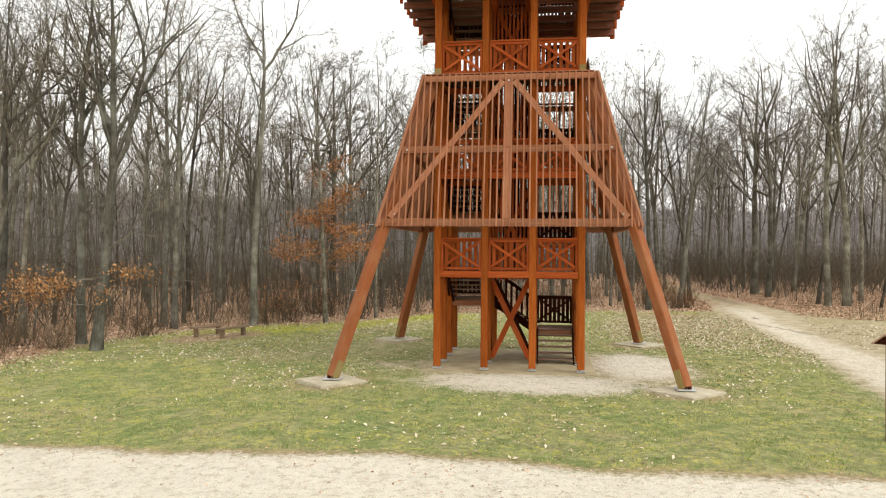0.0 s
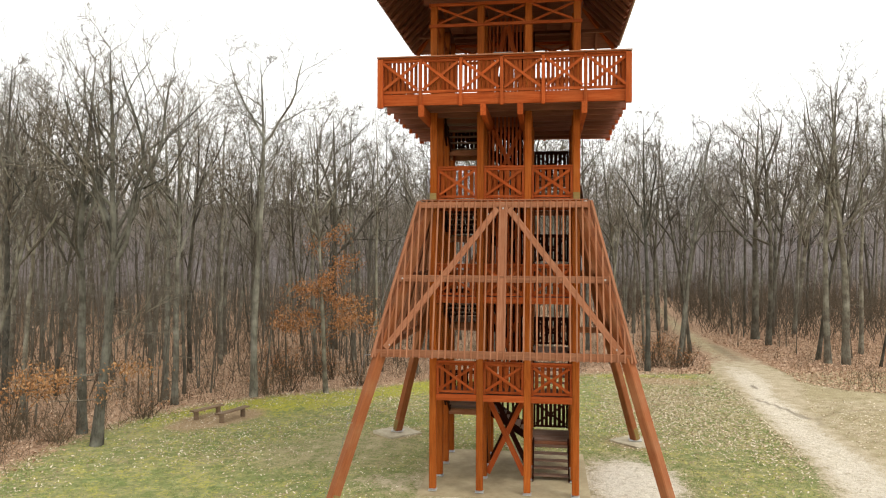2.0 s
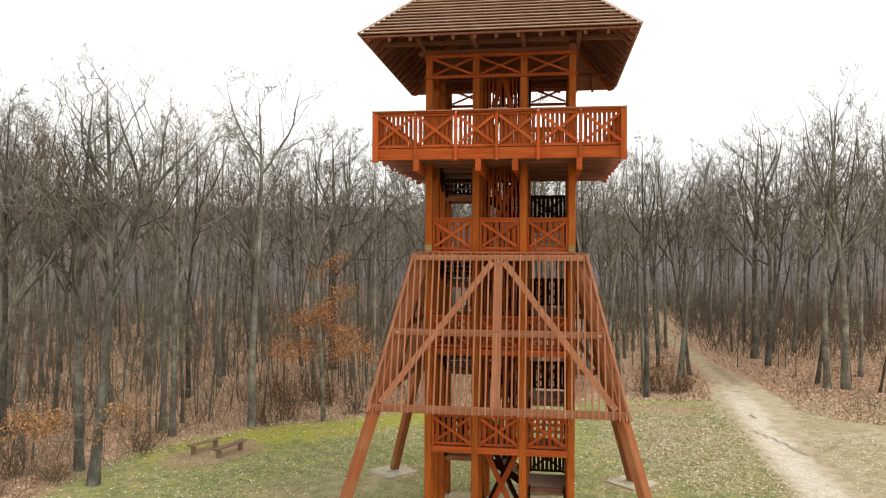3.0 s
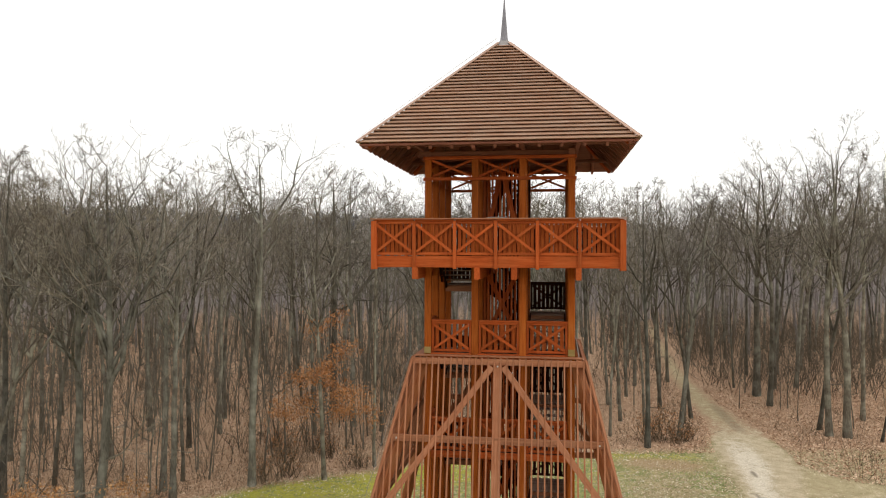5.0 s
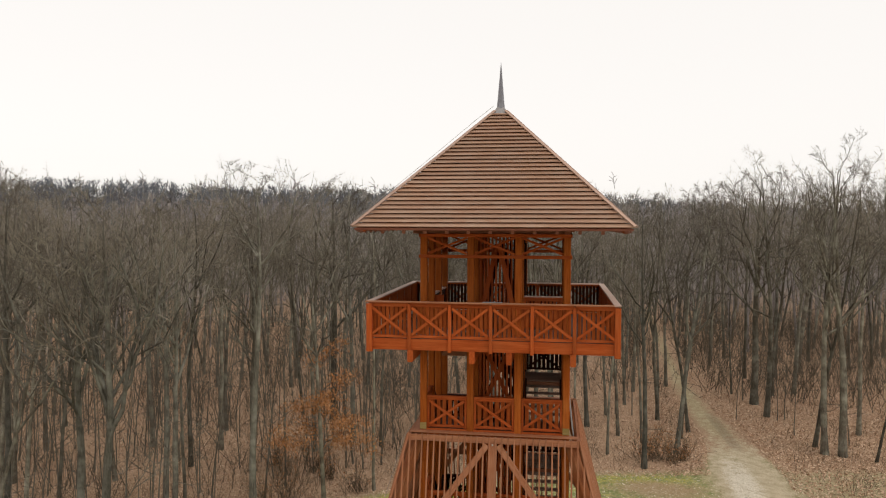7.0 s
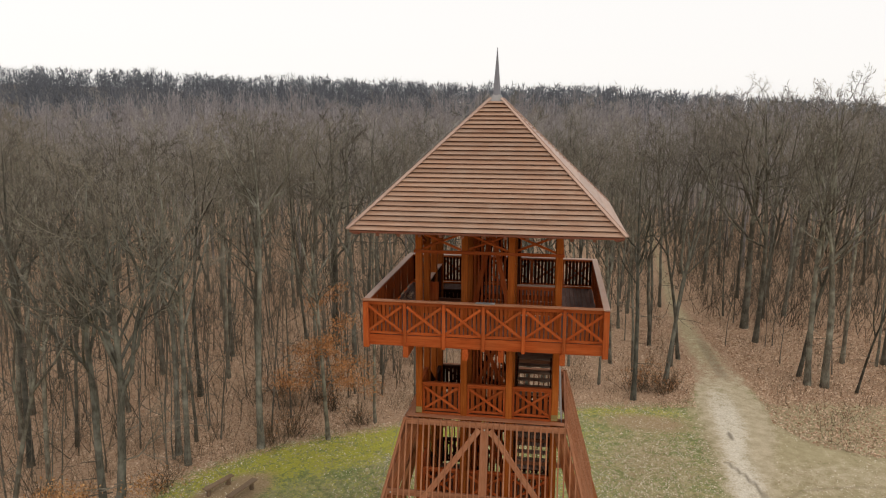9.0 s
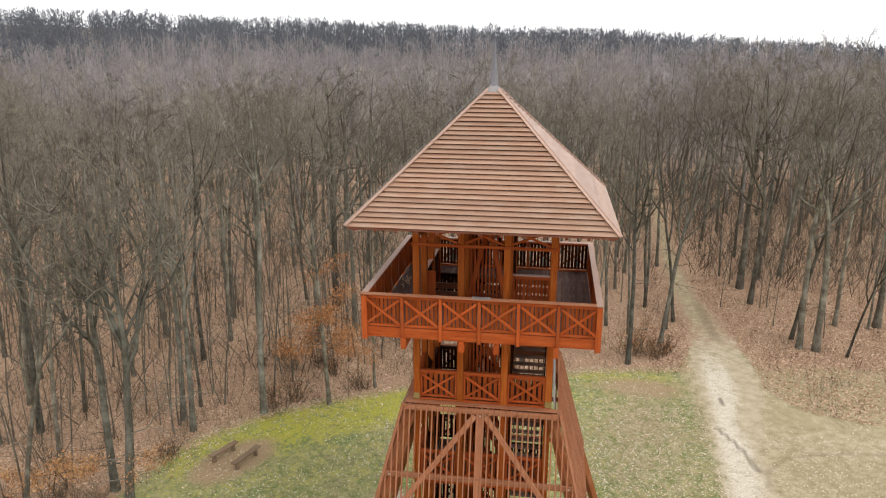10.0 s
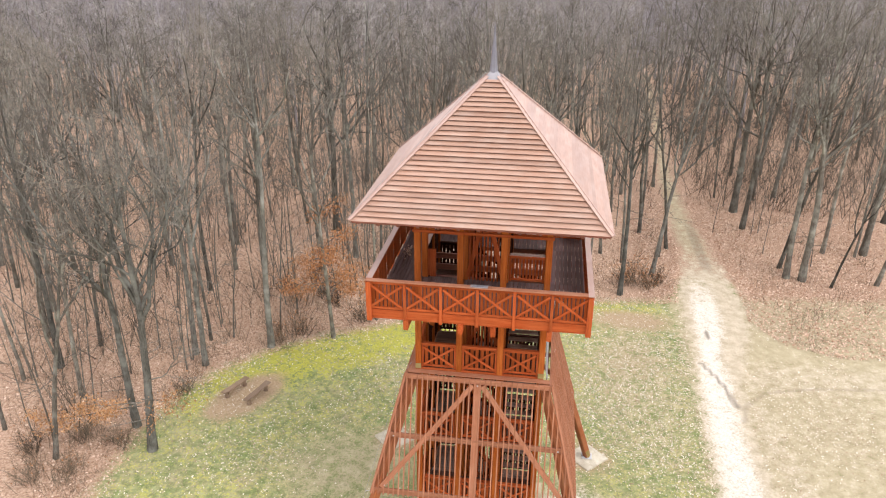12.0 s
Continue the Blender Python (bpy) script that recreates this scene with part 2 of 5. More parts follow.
def ground_material():
    """Winter turf, leaf litter, moss and pale gravel, shared out by the sheet's own masks."""
    m, n, l, bsdf = material("clearing_ground")
    co = n.new("ShaderNodeTexCoord")
    p = co.outputs["Object"]

    def mask(name):
        a = n.new("ShaderNodeAttribute")
        a.attribute_name = name
        return a.outputs["Fac"]

    big, mid_, fine, grit = (noise_node(n, l, p, s, d, r) for s, d, r in ((0.22, 4, 0.6), (1.6, 5, 0.65), (9.0, 6, 0.7), (40.0, 4, 0.7)))

    def tone(fac, *stops):
        r = ramp(n, list(stops))
        l.new(fac, r.inputs["Fac"])
        return r.outputs["Color"]

    def edge(name, width=0.5, sharp=3.0):
        rough = maths(n, l, "ADD", maths(n, l, "MULTIPLY", maths(n, l, "SUBTRACT", mid_.outputs["Fac"], 0.5), width), maths(n, l, "MULTIPLY", maths(n, l, "SUBTRACT", fine.outputs["Fac"], 0.5), width * 1.6))
        return maths(n, l, "ADD", maths(n, l, "MULTIPLY", maths(n, l, "SUBTRACT", maths(n, l, "ADD", mask(name), rough), 0.5), sharp), 0.5, True)

    clump = noise_node(n, l, p, 3.4, 4, 0.65)
    turf = mix_node(n, l, tone(mid_.outputs["Fac"], (0.36, (0, 0, 0)), (0.62, (1, 1, 1))), (0.245, 0.285, 0.1), (0.48, 0.415, 0.222))
    patch = noise_node(n, l, p, 0.55, 5, 0.7)
    turf = mix_node(n, l, tone(patch.outputs["Fac"], (0.48, (0, 0, 0)), (0.66, (0.65, 0.65, 0.65))), turf, (0.48, 0.375, 0.24))
    turf = mix_node(n, l, tone(big.outputs["Fac"], (0.3, (0.6, 0.6, 0.6)), (0.5, (0, 0, 0))), turf, (0.19, 0.275, 0.09))
    turf = mix_node(n, l, tone(clump.outputs["Fac"], (0.38, (0.6, 0.6, 0.6)), (0.54, (0, 0, 0))), turf, (0.175, 0.215, 0.075))
    turf = mix_node(n, l, tone(clump.outputs["Fac"], (0.54, (0, 0, 0)), (0.7, (0.6, 0.6, 0.6))), turf, (0.5, 0.5, 0.25))
    turf = mix_node(n, l, 0.8, turf, tone(fine.outputs["Fac"], (0.3, (0.55, 0.58, 0.5)), (0.66, (1, 1, 1))), "MULTIPLY")
    litter = tone(fine.outputs["Fac"], (0.3, (0.15, 0.092, 0.055)), (0.5, (0.435, 0.283, 0.18)), (0.7, (0.72, 0.53, 0.38)))
    litter = mix_node(n, l, tone(big.outputs["Fac"], (0.4, (0, 0, 0)), (0.65, (1, 1, 1))), litter, mix_node(n, l, 0.6, litter, (0.35, 0.225, 0.145)))
    moss = tone(fine.outputs["Fac"], (0.3, (0.24, 0.24, 0.035)), (0.7, (0.52, 0.49, 0.08)))
    dirt = tone(fine.outputs["Fac"], (0.3, (0.29, 0.2, 0.11)), (0.7, (0.47, 0.345, 0.21)))
    speck = noise_node(n, l, p, 5.0, 7, 0.75)
    gravel = mix_node(n, l, tone(speck.outputs["Fac"], (0.36, (0, 0, 0)), (0.5, (1, 1, 1))), (0.57, 0.49, 0.365), (0.82, 0.745, 0.62))
    gravel = mix_node(n, l, tone(mid_.outputs["Fac"], (0.5, (0, 0, 0)), (0.72, (0.5, 0.5, 0.5))), gravel, (0.63, 0.56, 0.45))
    gravel = mix_node(n, l, 0.55, gravel, tone(grit.outputs["Fac"], (0.3, (0.5, 0.5, 0.5)), (0.62, (1, 1, 1))), "MULTIPLY")
    worn = mix_node(n, l, tone(mid_.outputs["Fac"], (0.3, (0, 0, 0)), (0.75, (1, 1, 1))), (0.34, 0.28, 0.16), (0.49, 0.415, 0.255))
    colour = mix_node(n, l, edge("moss", 3.4, 1.7), turf, moss)
    colour = mix_node(n, l, edge("dirt", 0.7, 2.2), colour, dirt)
    colour = mix_node(n, l, edge("litter", 0.9, 2.5), colour, litter)
    scrub = tone(fine.outputs["Fac"], (0.3, (0.1, 0.088, 0.08)), (0.7, (0.22, 0.195, 0.175)))
    colour = mix_node(n, l, edge("scrub", 0.4, 1.2), colour, scrub)
    colour = mix_node(n, l, edge("worn", 1.2, 2.0), colour, worn)
    sand = mix_node(n, l, tone(mid_.outputs["Fac"], (0.35, (0, 0, 0)), (0.65, (1, 1, 1))), (0.44, 0.36, 0.235), (0.59, 0.495, 0.345))
    sand = mix_node(n, l, 0.4, sand, tone(grit.outputs["Fac"], (0.3, (0.55, 0.55, 0.55)), (0.62, (1, 1, 1))), "MULTIPLY")
    colour = mix_node(n, l, edge("sand", 1.25, 2.4), colour, sand)
    colour = mix_node(n, l, edge("gravel", 0.75, 2.2), colour, gravel)
    colour = mix_node(n, l, edge("damp", 0.16, 3.0), colour, mix_node(n, l, 0.75, colour, (0.16, 0.125, 0.085)))
    l.new(colour, bsdf.inputs["Base Color"])
    bsdf.inputs["Roughness"].default_value = 0.95
    bsdf.inputs["Specular IOR Level"].default_value = 0.1
    bump(n, l, maths(n, l, "ADD", maths(n, l, "ADD", fine.outputs["Fac"], maths(n, l, "MULTIPLY", clump.outputs["Fac"], 2.6)), maths(n, l, "MULTIPLY", grit.outputs["Fac"], 0.4)), 0.9, 0.075, bsdf)
    return m


GROUND = ground_material()


# ---- building helpers ----
PLACE = {}
MESHES = {}


def part(name, mesh, mat, parent=None, label="", m=None):
    """One mesh object under a thing or a part, at the world pose m."""
    if isinstance(mesh, bmesh.types.BMesh):
        data = bpy.data.meshes.new(name)
        mesh.to_mesh(data)
        mesh.free()
        mesh = data
    if mat and not mesh.materials:
        mesh.materials.append(mat)
    ob = new(name, mesh)
    m = m or Matrix.Identity(4)
    PLACE[ob] = m
    if parent:
        ob.parent = parent
        ob.matrix_basis = PLACE[parent].inverted() @ m
    else:
        ob.matrix_basis = m
    return tagged(ob, label)


def thing(name, label, category, group="", m=None):
    ob = new(name)
    ob.empty_display_size = 0.3
    m = m or Matrix.Identity(4)
    PLACE[ob] = m
    ob.matrix_basis = m
    return tagged(ob, label, category, group)


def from_lists(name, verts, faces, smooth=False):
    me = bpy.data.meshes.new(name)
    me.from_pydata(verts, [], faces)
    if smooth:
        me.polygons.foreach_set("use_smooth", [True] * len(me.polygons))
    me.update()
    return me


def bar_mesh(length, w, h, mat, bevel=0.1):
    """A squared timber along x with chamfered long edges."""
    key = (round(length, 3), round(w, 3), round(h, 3), mat.name)
    if key not in MESHES:
        c = min(w, h) * bevel
        a, b = w / 2, h / 2
        ring = [(-a + c, -b), (a - c, -b), (a, -b + c), (a, b - c), (a - c, b), (-a + c, b), (-a, b - c), (-a, -b + c)]
        verts = [(x, y, z) for x in (-length / 2, length / 2) for y, z in ring]
        faces = [(k, (k + 1) % 8, 8 + (k + 1) % 8, 8 + k) for k in range(8)]
        faces += [tuple(range(7, -1, -1)), tuple(range(8, 16))]
        MESHES[key] = from_lists("timber", verts, faces)
        MESHES[key].materials.append(mat)
    return MESHES[key]


def beam(name, p, q, w, h, mat, parent, up=(0, 0, 1), label="", m=None):
    """A timber from p to q: w across, h along up. m carries it into place."""
    p, q = Vector(p), Vector(q)
    along = (q - p).normalized()
    up = Vector(up)
    if abs(along.dot(up)) > 0.98:
        up = Vector((0, 1, 0))
    side = up.cross(along).normalized()
    top = along.cross(side)
    turn = Matrix((along, side, top)).transposed().to_4x4()
    at = Matrix.Translation((p + q) / 2) @ turn
    return part(name, bar_mesh((q - p).length, w, h, mat), mat, parent, label, (m or Matrix.Identity(4)) @ at)


def quarter(k):
    return pose(0, 0, 0, 0, 0, 90 * k)


# ---- the ground ----
def smooth(a, b, x):
    t = np.clip((x - a) / (b - a), 0, 1)
    return t * t * (3 - 2 * t)


def height(x, y):
    """The lie of the land: level at the tower, a little lower to the west, hills far off."""
    x, y = np.asarray(x, float), np.asarray(y, float)
    z = -0.4 * smooth(-4, -10.5, x) + 0.12 * smooth(10, 24, x)
    z = z - 1.5 * smooth(30, 90, y) * smooth(5, -30, x)
    z = z + 1.6 * smooth(70, 130, y) * np.sin(x / 21.0 + 0.4) * np.sin(y / 29.0)
    far = smooth(130, 520, y)
    far = far * (1 - 0.92 * smooth(680, 1200, y))
    z = z + far * (5.5 + 30.5 * smooth(260, -360, x) + 3 * np.sin(x / 95.0 + 1.0))
    return z + 0.03 * np.sin(x * 0.9 + 0.5 * y) * np.sin(0.7 * y) * smooth(6, 9, np.hypot(x, y))


EDGE = [(-60, -40), (-17.8, -40), (-17.8, 0), (-17.9, 4), (-17.4, 7.4), (-16.2, 9.8), (-14.2, 12.2), (-11, 14.6), (-7, 16.4), (0, 18.8), (5.6, 20.9), (11, 21.9), (12.2, 25), (15.3, 25),
        (15.7, 20.5), (17.4, 17.2), (20, 16.3), (28, 16.5), (45, 18), (90, 22), (90, -90), (-60, -90)]
TRACK = [(10.6, -12.5, 2.2), (11.25, -6, 1.8), (11.65, 0, 1.4), (11.9, 3.3, 1.2), (11.95, 8, 1.1), (12.3, 12, 1.15), (12.8, 15, 1.4), (13.4, 19, 1.9), (13.6, 23, 1.9), (13.9, 27, 1.5), (13.9, 30, 1.2), (13.6, 36, 0.9), (13.8, 48, 0.7), (15, 66, 0.5), (18, 110, 0.5)]
BRANCH = [(12.8, 12.4, 1.6), (16.2, 13.1, 2.0), (20, 13.2, 1.9), (30, 13.8, 1.9), (60, 15, 2.0)]
SECOND = [(13.6, 9.6, 0.9), (14.1, 6, 0.6), (14.5, 3.5, 0.7), (14.6, 0, 0.8), (13.6, -6, 0.9), (12.5, -12, 1.2)]


def inside(x, y, poly):
    hit = np.zeros(np.shape(x), bool)
    for (x0, y0), (x1, y1) in zip(poly, poly[1:] + poly[:1]):
        if y0 != y1:
            hit ^= ((y0 > y) != (y1 > y)) & (x < (x1 - x0) * (y - y0) / (y1 - y0) + x0)
    return hit


def away(x, y, line):
    """Distance to a polyline, less its half width there where it has one."""
    best = np.full(np.shape(x), 1e9)
    for a, b in zip(line, line[1:]):
        dx, dy = b[0] - a[0], b[1] - a[1]
        t = np.clip(((x - a[0]) * dx + (y - a[1]) * dy) / (dx * dx + dy * dy), 0, 1)
        wide = (a[2] + t * (b[2] - a[2])) if len(a) > 2 else 0.0
        best = np.minimum(best, np.hypot(x - a[0] - t * dx, y - a[1] - t * dy) - wide)
    return best


def clearing(x, y):
    """Signed distance into the open ground (plus: open)."""
    d = away(x, y, EDGE)
    return np.where(inside(x, y, EDGE), d, -d)


def ground_masks(x, y):
    open_ = clearing(x, y)
    track = away(x, y, TRACK)
    lane_edge = -11.8 + 0.85 * smooth(-5.5, -10.5, x) - 0.22 * smooth(0, 6, x) + 0.12 * np.cos(0.9 * (x + 0.7)) + 0.06 * np.sin(2.3 * x)
    lane = np.abs(y - lane_edge + 3.0) - 3.0
    fork, second = away(x, y, BRANCH), away(x, y, SECOND)
    sand = smooth(0.9, -0.6, track) * (0.3 + 0.7 * smooth(32, 22, y)) * smooth(75, 50, y)
    sand = np.maximum(sand, np.maximum(0.5 * smooth(1.2, -1.4, fork), 0.52 * smooth(0.9, -0.6, second)))
    gravel = np.maximum(0.6 * smooth(0.7, -0.6, away(x, y, [(a - 0.15, b, c * 0.8) if b < 14 else (a - 0.5, b, c * 0.5) for a, b, c in TRACK])) * smooth(30, 20, y), smooth(0.65, -0.55, lane))
    gravel = np.maximum(gravel, 0.16 * smooth(0.6, -0.5, second))
    gravel = np.maximum(gravel, np.maximum(0.7 * smooth(1.5, 0.4, np.hypot((x - 0.8) / 3.5, (y + 4.0) / 1.7)), 0.74 * smooth(1.4, 0.4, np.hypot((x - 4.1) / 1.7, (y + 0.4) / 3.0))))
    sand = np.maximum(sand, 0.8 * smooth(1.5, 0.35, np.hypot((x - 0.6) / 3.6, (y + 3.7) / 2.1)))
    sand = np.maximum(sand, 0.95 * smooth(1.45, 0.4, np.hypot((x - 3.9) / 2.0, (y + 0.6) / 3.4)))
    sand = np.maximum(sand, 0.55 * smooth(1.3, 0.3, np.hypot((x + 3.6) / 1.9, (y + 1.6) / 1.3)))
    worn = smooth(1.2, -1.5, np.maximum(10.6 - x, np.abs(y - 6) - 16.5 - 0.1 * (x - 11.5))) * 0.95
    worn = np.maximum(worn, smooth(0.8, -0.8, track) * smooth(20, 34, y) * 0.72)
    worn = np.maximum(worn, 0.66 * smooth(1.3, 0.6, np.hypot((x - 0.6) / 4.6, (y + 1.3) / 4.4)))
    sand = np.maximum(sand, 0.28 * smooth(2.5, -3.0, np.maximum(12.0 - x, np.abs(y - 3.5) - 12.0 - 0.1 * (x - 11.5))))
    worn = np.maximum(worn, 0.36 * smooth(1.3, 0.3, np.hypot((x - 7.8) / 3.4, (y - 11) / 10.0)))
    worn = np.maximum(worn, 0.55 * smooth(1.3, 0.2, np.hypot((x + 6.5) / 4.5, (y - 2.5) / 4.0)))
    feet = np.min([np.hypot(x - a * 4.74, y - b * 4.74) for a in (-1, 1) for b in (-1, 1)], axis=0)
    dirt = 0.6 * smooth(2.0, 0.7, feet)
    dirt = np.maximum(dirt, 0.9 * smooth(2.0, 0.7, np.hypot((x + 13.7 - 0.35 * (y - 7.6)) * 0.85, (y - 7.4) * 0.55)))
    dirt = np.maximum(dirt, 0.8 * smooth(2.6, 0.3, np.hypot((x - 8) * 0.5, y - 18.6)))
    dirt = np.maximum(dirt, 0.52 * smooth(3.5, 0.0, np.hypot((x - 7.5) * 0.75, (y - 14) * 0.45)))
    dirt = np.maximum(dirt, 0.62 * smooth(0.55, 0.15, np.abs(lane - 0.1)) * smooth(14, 10, x))
    moss = 0.8 * smooth(3.4, 1.0, np.abs(open_ - 1.9)) * smooth(1, -5, x) * smooth(4, 9, y)
    moss = np.maximum(moss, 0.7 * smooth(2, 0, np.hypot((x - 7) * 0.4, y - 19.8)))
    damp = smooth(0.6, 0.15, np.hypot((x - 12.55) * 1.6, (y - 17.5) * 0.55)) * 0.75
    damp = np.maximum(damp, smooth(0.32, 0.08, np.abs(away(x, y, [(11.6, 14.1), (12.3, 12.6), (12.65, 11.2), (12.75, 9.9)]))) * 0.66)
    damp = np.maximum(damp, 0.46 * smooth(0.4, 0.1, np.abs(away(x, y, [(12.9, 8.6), (13.3, 10.2), (14.6, 11.5), (17.5, 12.3), (22, 12.8)]))))
    damp = np.maximum(damp, 0.5 * smooth(1.0, 0.2, np.abs(x - 14.2)) * smooth(24, 28, y) * smooth(44, 33, y))
    litter = smooth(1.6, -1.6, open_)
    scrub = smooth(75, 190, y + 0.1 * np.abs(x))
    return {"scrub": scrub, "litter": litter, "gravel": gravel, "sand": sand, "worn": worn, "dirt": dirt, "moss": moss, "damp": damp}


def axis_steps(a, b, step, low, high):
    mid = list(np.arange(a, b + 1e-6, step))
    grow, s = [], step
    v = b
    while v < high:
        s *= 1.16
        v += s
        grow.append(v)
    before, s, v = [], step, a
    while v > low:
        s *= 1.16
        v -= s
        before.append(v)
    return np.array(before[::-1] + mid + grow)


def make_ground():
    xs, ys = axis_steps(-22, 26, 0.27, -2500, 2500), axis_steps(-17, 38, 0.27, -900, 3000)
    gx, gy = np.meshgrid(xs, ys)
    gz = height(gx, gy)
    verts = np.stack([gx, gy, gz], -1).reshape(-1, 3)
    nx, ny = len(xs), len(ys)
    a = (np.arange(ny - 1)[:, None] * nx + np.arange(nx - 1)).ravel()
    quads = np.stack([a, a + 1, a + nx + 1, a + nx], -1)
    masks = {k: v.ravel() for k, v in ground_masks(gx, gy).items()}

    def sheet(name, verts, quads, masks):
        me = bpy.data.meshes.new(name)
        me.vertices.add(len(verts))
        me.vertices.foreach_set("co", verts.ravel())
        me.loops.add(quads.size)
        me.loops.foreach_set("vertex_index", quads.ravel())
        me.polygons.add(len(quads))
        me.polygons.foreach_set("loop_start", np.arange(0, quads.size, 4))
        me.polygons.foreach_set("use_smooth", np.ones(len(quads), bool))
        me.update(calc_edges=True)
        for k, v in masks.items():
            me.attributes.new(k, "FLOAT", "POINT").data.foreach_set("value", v.astype(np.float32))
        return part(name, me, GROUND)

    tagged(sheet("ground", verts, quads, masks), "winter grass clearing with leaf litter under the trees", "ground", "", "structure")
    middle = verts[quads].mean(1)
    road = away(middle[:, 0], middle[:, 1], TRACK)
    for name, pick, label in (("road_forest_track", (road < -0.05) & (middle[:, 1] > -11.2) & (middle[:, 1] < 40), "pale sandy track leading into the bare woods"),
                              ("road_lane", (middle[:, 1] < -11.9) & (middle[:, 1] > -17.4) & (np.abs(middle[:, 0]) < 26), "pale gravel lane across the front of the clearing")):
        used, back_ = np.unique(quads[pick], return_inverse=True)
        v = verts[used] + (0, 0, 0.006)
        tagged(sheet(name, v, back_.reshape(-1, 4), {k: m[used] for k, m in masks.items()}), label, "road", "", "structure")


make_ground()


# ---- the tower ----
GRID = (-2.175, -0.725, 0.725, 2.175)
LEVELS = (3.0, 6.0, 9.0, 12.0)
POST = 0.21
tower = thing("lookout_tower", "tall red-brown timber lookout tower with splayed legs and pyramid roof", "lookout tower")


def railing(width, m, mat=STAIN, slats=6, broad=0.112, rise=0.0, top=1.05, cross=True, stiles=True, low=0.11, inner=None):
    """A balustrade panel along local x, outside towards -y, z from the floor; rise lifts its far end."""
    a, b = -width / 2, width / 2
    slope = rise / width
    z = lambda x, h: h + slope * (x - a)
    cap = beam("railing", (a, 0, z(a, top - 0.025)), (b, 0, z(b, top - 0.025)), 0.13, 0.05, mat, tower, m=m)
    inner = inner or mat
    beam("upper_rail", (a, 0, z(a, top - 0.09)), (b, 0, z(b, top - 0.09)), 0.05, 0.08, mat, cap, m=m)
    beam("bottom_rail", (a, 0, z(a, low)), (b, 0, z(b, low)), 0.05, 0.08, mat, cap, m=m)
    if stiles:
        for x in (a + 0.035, b - 0.035):
            beam("stile", (x, -0.005, z(x, low - 0.06)), (x, -0.005, z(x, top - 0.05)), 0.07, 0.07, mat, cap, m=m)
    inset = 0.08 if stiles else 0.05
    if cross:
        beam("brace", (a + inset, -0.058, z(a + inset, low + 0.06)), (b - inset, -0.058, z(b - inset, top - 0.15)), 0.03, 0.078, mat, cap, m=m)
        beam("brace", (a + inset, -0.083, z(a + inset, top - 0.15)), (b - inset, -0.083, z(b - inset, low + 0.06)), 0.03, 0.078, mat, cap, m=m)
    for k in range(slats):
        x = a + inset + (b - a - 2 * inset) * (k + 0.5) / slats
        beam("slat", (x, 0.03, z(x, low + 0.0)), (x, 0.03, z(x, top - 0.06)), broad, 0.02, inner, cap, up=(0, 1, 0), m=m)
    return cap


def planks(x0, x1, y0, y1, z, along, step=0.145, mat=DECKING):
    """Deck boards laid side by side with open joints."""
    span, reach = (y1 - y0, x1 - x0) if along == "x" else (x1 - x0, y1 - y0)
    count = max(1, round(span / step))
    for k in range(count):
        c = (k + 0.5) * span / count
        p, q = ((x0, y0 + c, z), (x1, y0 + c, z)) if along == "x" else ((x0 + c, y0, z), (x0 + c, y1, z))
        beam("deck_board", p, q, span / count - 0.012, 0.035, mat, tower)


# posts on their steel shoes
for x in GRID:
    for y in GRID:
        post = beam("post", (x, y, 0.12), (x, y, 15.06), POST, POST, POSTWOOD, tower, up=(0, 1, 0))
        beam("shoe", (x - 0.13, y, 0.06), (x + 0.13, y, 0.06), 0.26, 0.022, SHOE, post, label="galvanised steel shoe")
        beam("shoe_stem", (x, y, 0.075), (x, y, 0.14), 0.1, 0.1, ZINC, post, up=(0, 1, 0))

# splayed legs
LEG_FOOT, LEG_HEAD = 4.72, 2.3
for sx in (-1, 1):
    for sy in (-1, 1):
        leg = beam("leg", (sx * LEG_FOOT, sy * LEG_FOOT, 0.14), (sx * LEG_HEAD, sy * LEG_HEAD, 8.86), 0.29, 0.29, LEGWOOD, tower, up=(sx, sy, 0))
        beam("base_plate", (sx * LEG_FOOT - 0.24, sy * LEG_FOOT, 0.1), (sx * LEG_FOOT + 0.24, sy * LEG_FOOT, 0.1), 0.44, 0.025, SHOE, leg, label="steel base plate")
        way = Vector((sx * (LEG_HEAD - LEG_FOOT), sy * (LEG_HEAD - LEG_FOOT), 8.72)).normalized()
        for side in (-1, 1):
            foot = Vector((sx * LEG_FOOT - side * sy * 0.107, sy * LEG_FOOT + side * sx * 0.107, 0.115))
            beam("side_plate", foot, foot + way * 0.5, 0.02, 0.2, OLIVE, leg, up=(sx, sy, 0), label="mossy brown side board")
        # Solid near-black block drawn for the shade of the open slot.
        beam("slot", Vector((sx * LEG_FOOT, sy * LEG_FOOT, 0.115)) + Vector((sx, sy, 0)) * 0.1, Vector((sx * LEG_FOOT, sy * LEG_FOOT, 0.115)) + Vector((sx, sy, 0)) * 0.1 + way * 0.12, 0.12, 0.04, DARKWOOD, leg, up=(sx, sy, 0))


# slatted skirt between the legs
SKIRT_LOW, SKIRT_HIGH, SKIRT_TOP = 4.34, 8.93, 2.57
SKIRT_RUN = (3.73 - SKIRT_TOP) / (SKIRT_HIGH - SKIRT_LOW)


def skirt(z):
    return SKIRT_TOP + (SKIRT_HIGH - z) * SKIRT_RUN


